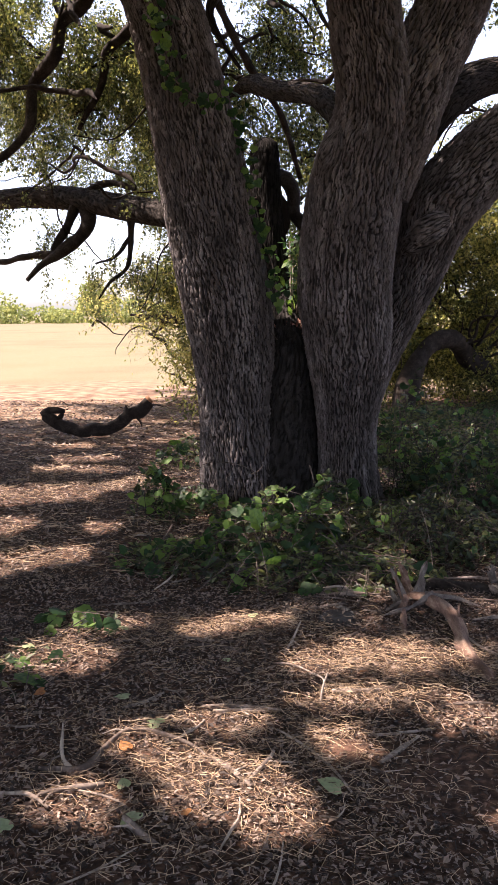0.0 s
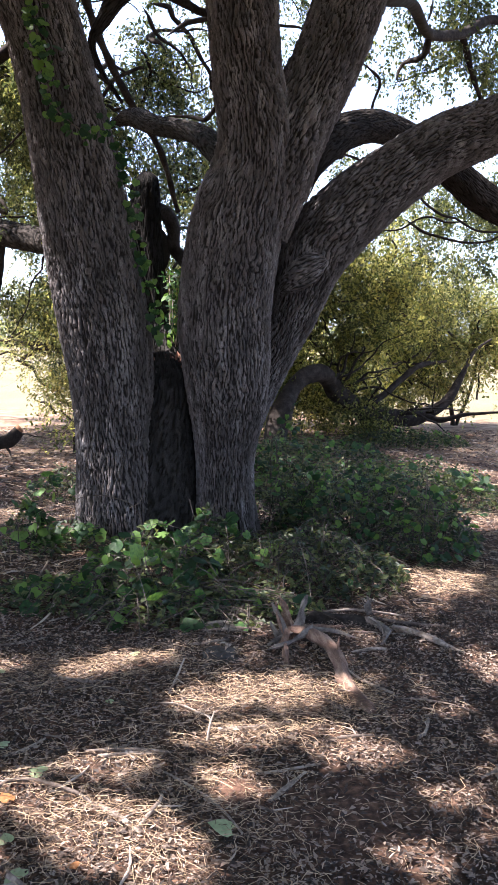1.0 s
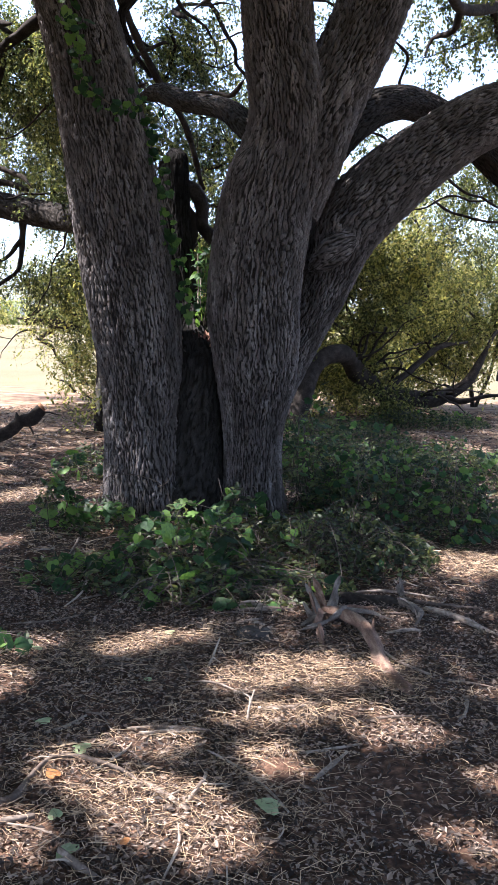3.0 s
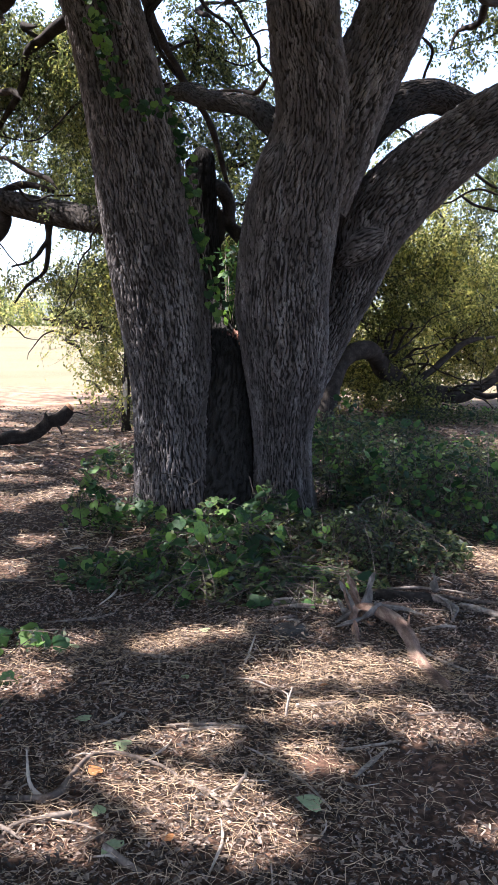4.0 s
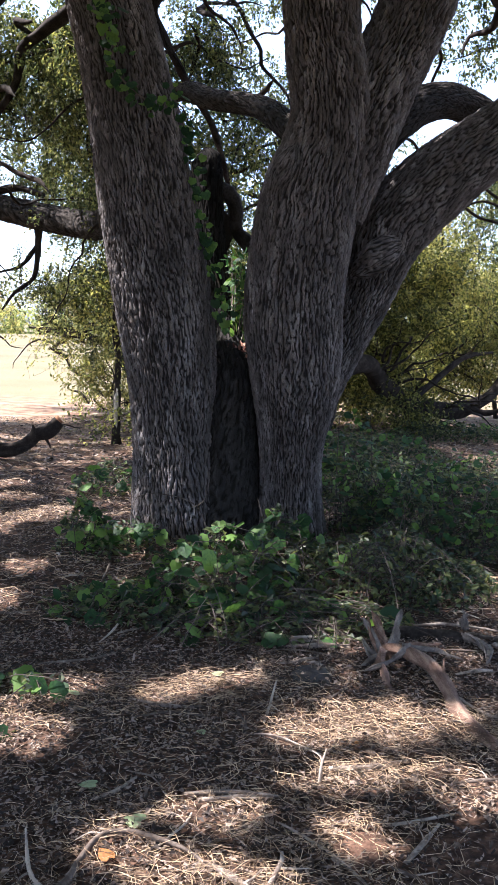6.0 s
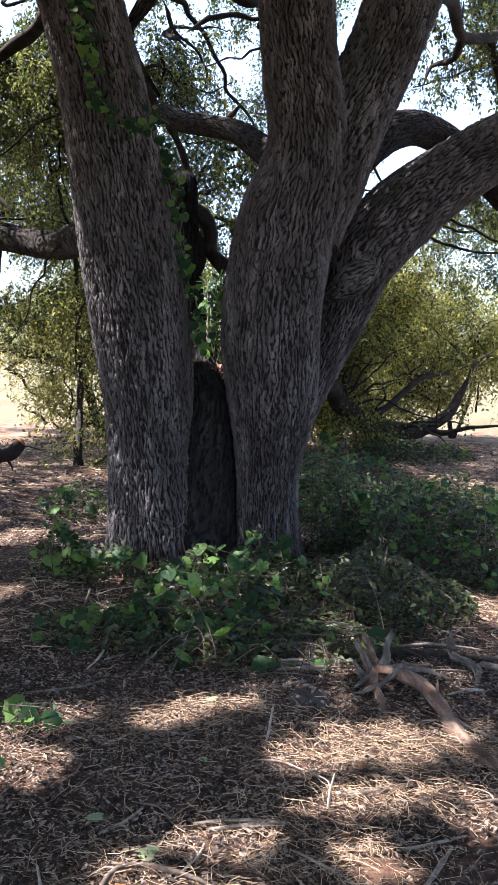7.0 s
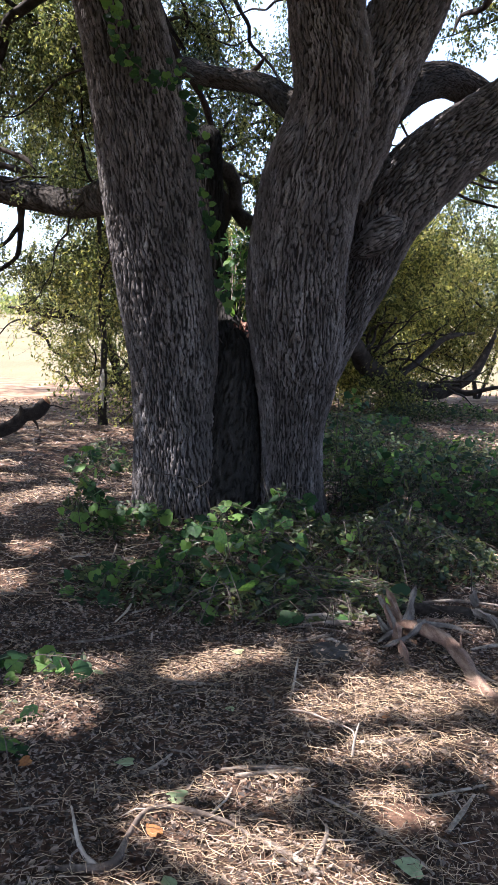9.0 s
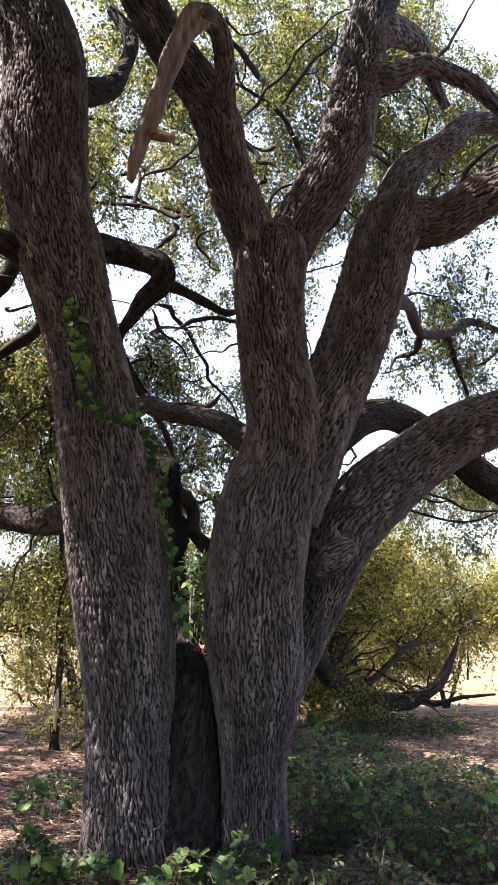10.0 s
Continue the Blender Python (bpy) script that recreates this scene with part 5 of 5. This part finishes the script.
for rows in STICKS:
    stick(rows)
for k in range(90):
    x, y = tg.uniform(-2.2, 3.4), tg.uniform(-3.9, 0.6)
    if (x - 0.3) ** 2 / 1.2 + (y - 0.7) ** 2 / 0.8 < 1:
        continue
    a, ln, r = tg.uniform(0, np.pi), tg.uniform(0.12, 0.5), tg.uniform(0.003, 0.008)
    rows = [(x + ln * s * math.cos(a + 0.3 * s), y + ln * s * math.sin(a + 0.3 * s), tg.uniform(0, 0.02), r * (1.2 - abs(s))) for s in (-0.5, -0.15, 0.2, 0.5)]
    stick(rows, "thin dry stick among straw and chips")

stone = thing("flat_stone", "flat dark grey stone half sunk in the mulch", "stone", (0.55, -1.77, 0))
bm = bmesh.new()
bmesh.ops.create_icosphere(bm, subdivisions=3, radius=1)
for v in bm.verts:
    v.co = Vector((v.co.x * 0.1, v.co.y * 0.11, v.co.z * 0.02)) * (1 + 0.25 * noise.noise(v.co * 1.6)) + Vector((0.55, -1.77, float(relief(0.55, -1.77)) + 0.01))
me = bpy.data.meshes.new("body")
bm.to_mesh(me)
me.materials.append(STONE)
keep_place(part("body", me, STONE), stone)

REDEARTH = material("red_clay", [(0.05, 0.028, 0.02), (0.105, 0.06, 0.042), (0.17, 0.105, 0.075)], 16, rough=0.95, bump=0.5, spec=0.1)
clod = thing("earth_clod", "low crumbly lump of reddish earth among straw", "earth", (0.48, -3.08, 0))
bm = bmesh.new()
bmesh.ops.create_icosphere(bm, subdivisions=4, radius=1)
for v in bm.verts:
    v.co = Vector((v.co.x * 0.075, v.co.y * 0.1, v.co.z * 0.022)) * (1 + 0.35 * noise.noise(v.co * 2.1) + 0.15 * noise.noise(v.co * 7)) + Vector((0.48, -3.08, float(relief(0.48, -3.08)) + 0.008))
me = bpy.data.meshes.new("body")
bm.to_mesh(me)
me.materials.append(REDEARTH)
keep_place(part("body", me, REDEARTH), clod)

PALELEAF = material("pale_leaf", [(0.2, 0.26, 0.14), (0.28, 0.34, 0.19), (0.37, 0.42, 0.25)], 6, rough=0.5, bump=0.2, translucent=0.3)
green_leaf = mesh_of("blade", [outline_leaf(HEART, 0.1)], PALELEAF)
for x, y, a, s in ((0.46, -3.34, 75, 0.85), (-0.21, -2.92, 60, 0.75), (-0.38, -2.67, 80, 0.7), (-0.27, -3.35, 20, 0.5), (-0.2, -3.5, 140, 0.75), (-0.6, -3.6, 30, 0.7), (0.12, -1.75, 60, 0.55), (-0.52, -1.92, 100, 0.6), (-0.95, -2.2, 10, 0.6), (0.0, -2.3, 200, 0.4)):
    ob = thing("fallen_leaf", "pale green fallen leaf lying on the straw", "leaf", (x, y, float(relief(x, y))), "fallen green leaves")
    blade = new("blade", green_leaf)
    keep_place(blade, ob)
    blade.matrix_basis = pose(x, y, float(relief(x, y)) + 0.03, tg.uniform(-12, 12), tg.uniform(-12, 12), a) @ Matrix.Scale(s, 4)

ORANGELEAF = material("orange_dead_leaf", [(0.16, 0.07, 0.025), (0.28, 0.13, 0.045), (0.4, 0.21, 0.08)], 8, rough=0.6, bump=0.2, translucent=0.2)
orange_leaf = mesh_of("blade", [outline_leaf(HEART, 0.08)], ORANGELEAF)
for x, y, a, s in ((-0.3, -3.12, 40, 0.7), (-0.74, -2.66, 120, 0.6), (-0.05, -3.5, 200, 0.55), (0.62, -2.45, 10, 0.5)):
    ob = thing("fallen_leaf", "curled orange-brown dead leaf lying on the straw", "leaf", (x, y, float(relief(x, y))), "fallen orange leaves")
    blade = new("blade", orange_leaf)
    keep_place(blade, ob)
    blade.matrix_basis = pose(x, y, float(relief(x, y)) + 0.035, tg.uniform(-20, 20), tg.uniform(-20, 20), a) @ Matrix.Scale(s, 4)

# ---- loose litter ----
lg = np.random.default_rng(61)


def scatter(n, x0, x1, y0, y1, clump=0.0):
    x, y = lg.uniform(x0, x1, n), lg.uniform(y0, y1, n)
    if clump:
        w = 0.5 + 0.5 * np.sin(x * 3.1 + 2 * np.sin(y * 2.3)) * np.sin(y * 4.3 + 1.5 * np.sin(x * 2.7))
        ok = lg.random(n) < 1 - clump * (1 - w)
        x, y = x[ok], y[ok]
    bare = ((x - 0.85) / 0.32) ** 2 + ((y + 3.2) / 0.28) ** 2 < lg.uniform(0.4, 1.4, len(x))  # dark bare soil, laid open partly to stand in for a shadow here
    ok = ~bare | (lg.random(len(x)) < 0.3)
    return x[ok], y[ok]


def straw(x, y, lo, hi, lift=0.03, thick=0.0022):
    """Bent dry stalks of triangular section."""
    n = len(x)
    a, ln = lg.uniform(0, 2 * np.pi, n), lg.uniform(lo, hi, n)
    d = np.stack([np.cos(a), np.sin(a), lg.normal(0, 0.12, n)], -1)
    s = np.stack([-np.sin(a), np.cos(a), np.zeros(n)], -1)
    c = np.stack([x, y, relief(x, y) + lg.uniform(0.004, lift, n)], -1)
    bend = lg.normal(0, 0.26, n)[:, None] * s + np.array([0, 0, 1]) * lg.uniform(0, 0.08, n)[:, None]
    P = np.stack([c - d * ln[:, None] / 2, c + bend * ln[:, None], c + d * ln[:, None] / 2], 1)
    w = (thick * lg.uniform(0.6, 1.8, n))[:, None, None]
    V = np.stack([P - s[:, None] * w, P + s[:, None] * w, P + np.array([0, 0, 1.3]) * w], 2)
    low = relief(P[..., 0], P[..., 1])[..., None]
    V[..., 2] = np.maximum(V[..., 2], low + 0.001)
    base = np.arange(n)[:, None, None] * 9 + np.arange(2)[None, :, None] * 3
    j, j2 = np.arange(3), (np.arange(3) + 1) % 3
    return V.reshape(-1, 3), np.stack([base + j, base + j2, base + 3 + j2, base + 3 + j], -1).reshape(-1, 4)


def flakes(x, y, lo, hi, ratio, thick):
    """Small slabs at all angles."""
    n = len(x)
    a, t = lg.uniform(0, 2 * np.pi, n), lg.normal(0, 0.3, n)
    l, w = lg.uniform(lo, hi, n) / 2, None
    w = l * lg.uniform(*ratio, n)
    d = np.stack([np.cos(a), np.sin(a), t], -1) * l[:, None]
    s = np.stack([-np.sin(a), np.cos(a), lg.normal(0, 0.35, n)], -1) * w[:, None]
    c = np.stack([x, y, relief(x, y) + lg.uniform(0.003, 0.024, n)], -1)
    k = lg.uniform(0.3, 1.0, (n, 1))
    top = np.stack([c - d - s * k, c + d * k - s, c + d + s * k, c - d * k + s, c - np.array([0, 0, thick * 3])], 1)
    b = np.arange(n)[:, None] * 5
    F = np.concatenate([b + q for q in ([0, 1, 2], [0, 2, 3], [1, 0, 4], [2, 1, 4], [3, 2, 4], [0, 3, 4])])
    return top.reshape(-1, 3), F


# Mats of dry grass: x, y, spreads, stalks. Many lie over SPOTS, their pale colour adding to the sunlight there.
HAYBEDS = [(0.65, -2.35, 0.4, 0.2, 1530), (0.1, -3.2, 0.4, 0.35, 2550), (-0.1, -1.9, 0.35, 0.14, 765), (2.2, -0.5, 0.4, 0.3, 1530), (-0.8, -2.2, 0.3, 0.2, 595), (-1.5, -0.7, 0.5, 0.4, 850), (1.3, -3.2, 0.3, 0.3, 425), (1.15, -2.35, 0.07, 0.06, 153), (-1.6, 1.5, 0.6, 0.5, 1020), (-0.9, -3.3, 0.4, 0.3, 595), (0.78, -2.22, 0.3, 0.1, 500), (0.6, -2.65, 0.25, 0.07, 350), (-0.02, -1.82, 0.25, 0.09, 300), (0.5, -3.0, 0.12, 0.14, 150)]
NEAR, MID, FAR_BED = (-2.3, 3.2, -4.3, -1.0), (-3.2, 4.2, -1.0, 3.0), (-5.5, 7.0, 3.0, 9.5)
beds = [(straw(*scatter(13000, *NEAR, 0.7), 0.012, 0.085, 0.03, 0.0007), "dry_straw", "pale dry straw strewn over the mulch", "straw", STRAW),
    (straw(*scatter(11000, *MID, 0.6), 0.04, 0.2, 0.04, 0.0014), "dry_straw", "dry stalks strewn round the tree", "straw", STRAW),
    (straw(*scatter(5000, *FAR_BED, 0.4), 0.08, 0.3, 0.03, 0.0025), "dry_straw", "dry stalks on the earth behind the tree", "straw", STRAW),
    (flakes(*scatter(105000, *NEAR, 0.3), 0.005, 0.026, (0.12, 0.45), 0.001), "wood_chips", "brown and grey wood chips of the mulch", "wood chips", CHIP),
    (flakes(*scatter(34000, *MID, 0.3), 0.01, 0.045, (0.15, 0.5), 0.0015), "wood_chips", "brown wood chips round the tree", "wood chips", CHIP),
    (flakes(*scatter(24000, *FAR_BED, 0.3), 0.02, 0.06, (0.2, 0.6), 0.002), "wood_chips", "brown chips and bark behind the tree", "wood chips", CHIP)]
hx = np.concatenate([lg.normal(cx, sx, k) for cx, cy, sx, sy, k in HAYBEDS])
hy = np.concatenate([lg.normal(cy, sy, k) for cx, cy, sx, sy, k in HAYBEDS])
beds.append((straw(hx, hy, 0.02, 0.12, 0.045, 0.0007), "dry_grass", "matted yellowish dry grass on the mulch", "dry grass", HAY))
for piece, name, label, category, mat in beds:
    tagged(part(name, [piece], mat), label, category, kind="stuff")
x, y = scatter(30000, *NEAR, 0.35)
x2, y2 = scatter(14000, *MID, 0.4)
x, y = np.r_[x, x2], np.r_[y, y2]
at = np.stack([x, y, relief(x, y) + lg.uniform(0.006, 0.03, len(x))], -1)
ln = lg.uniform(0.012, 0.036, len(x))
piece = leaves(at, lg.normal(0, 1, at.shape) * [1, 1, 0.25], lg.normal(0, 0.4, at.shape) + [0, 0, 1], ln, ln * lg.uniform(0.4, 0.65, len(x)), 0.25)
tagged(part("dead_leaves", [piece], DEADLEAF), "curled grey-brown dead oak leaves on the mulch", "leaf litter", kind="stuff")
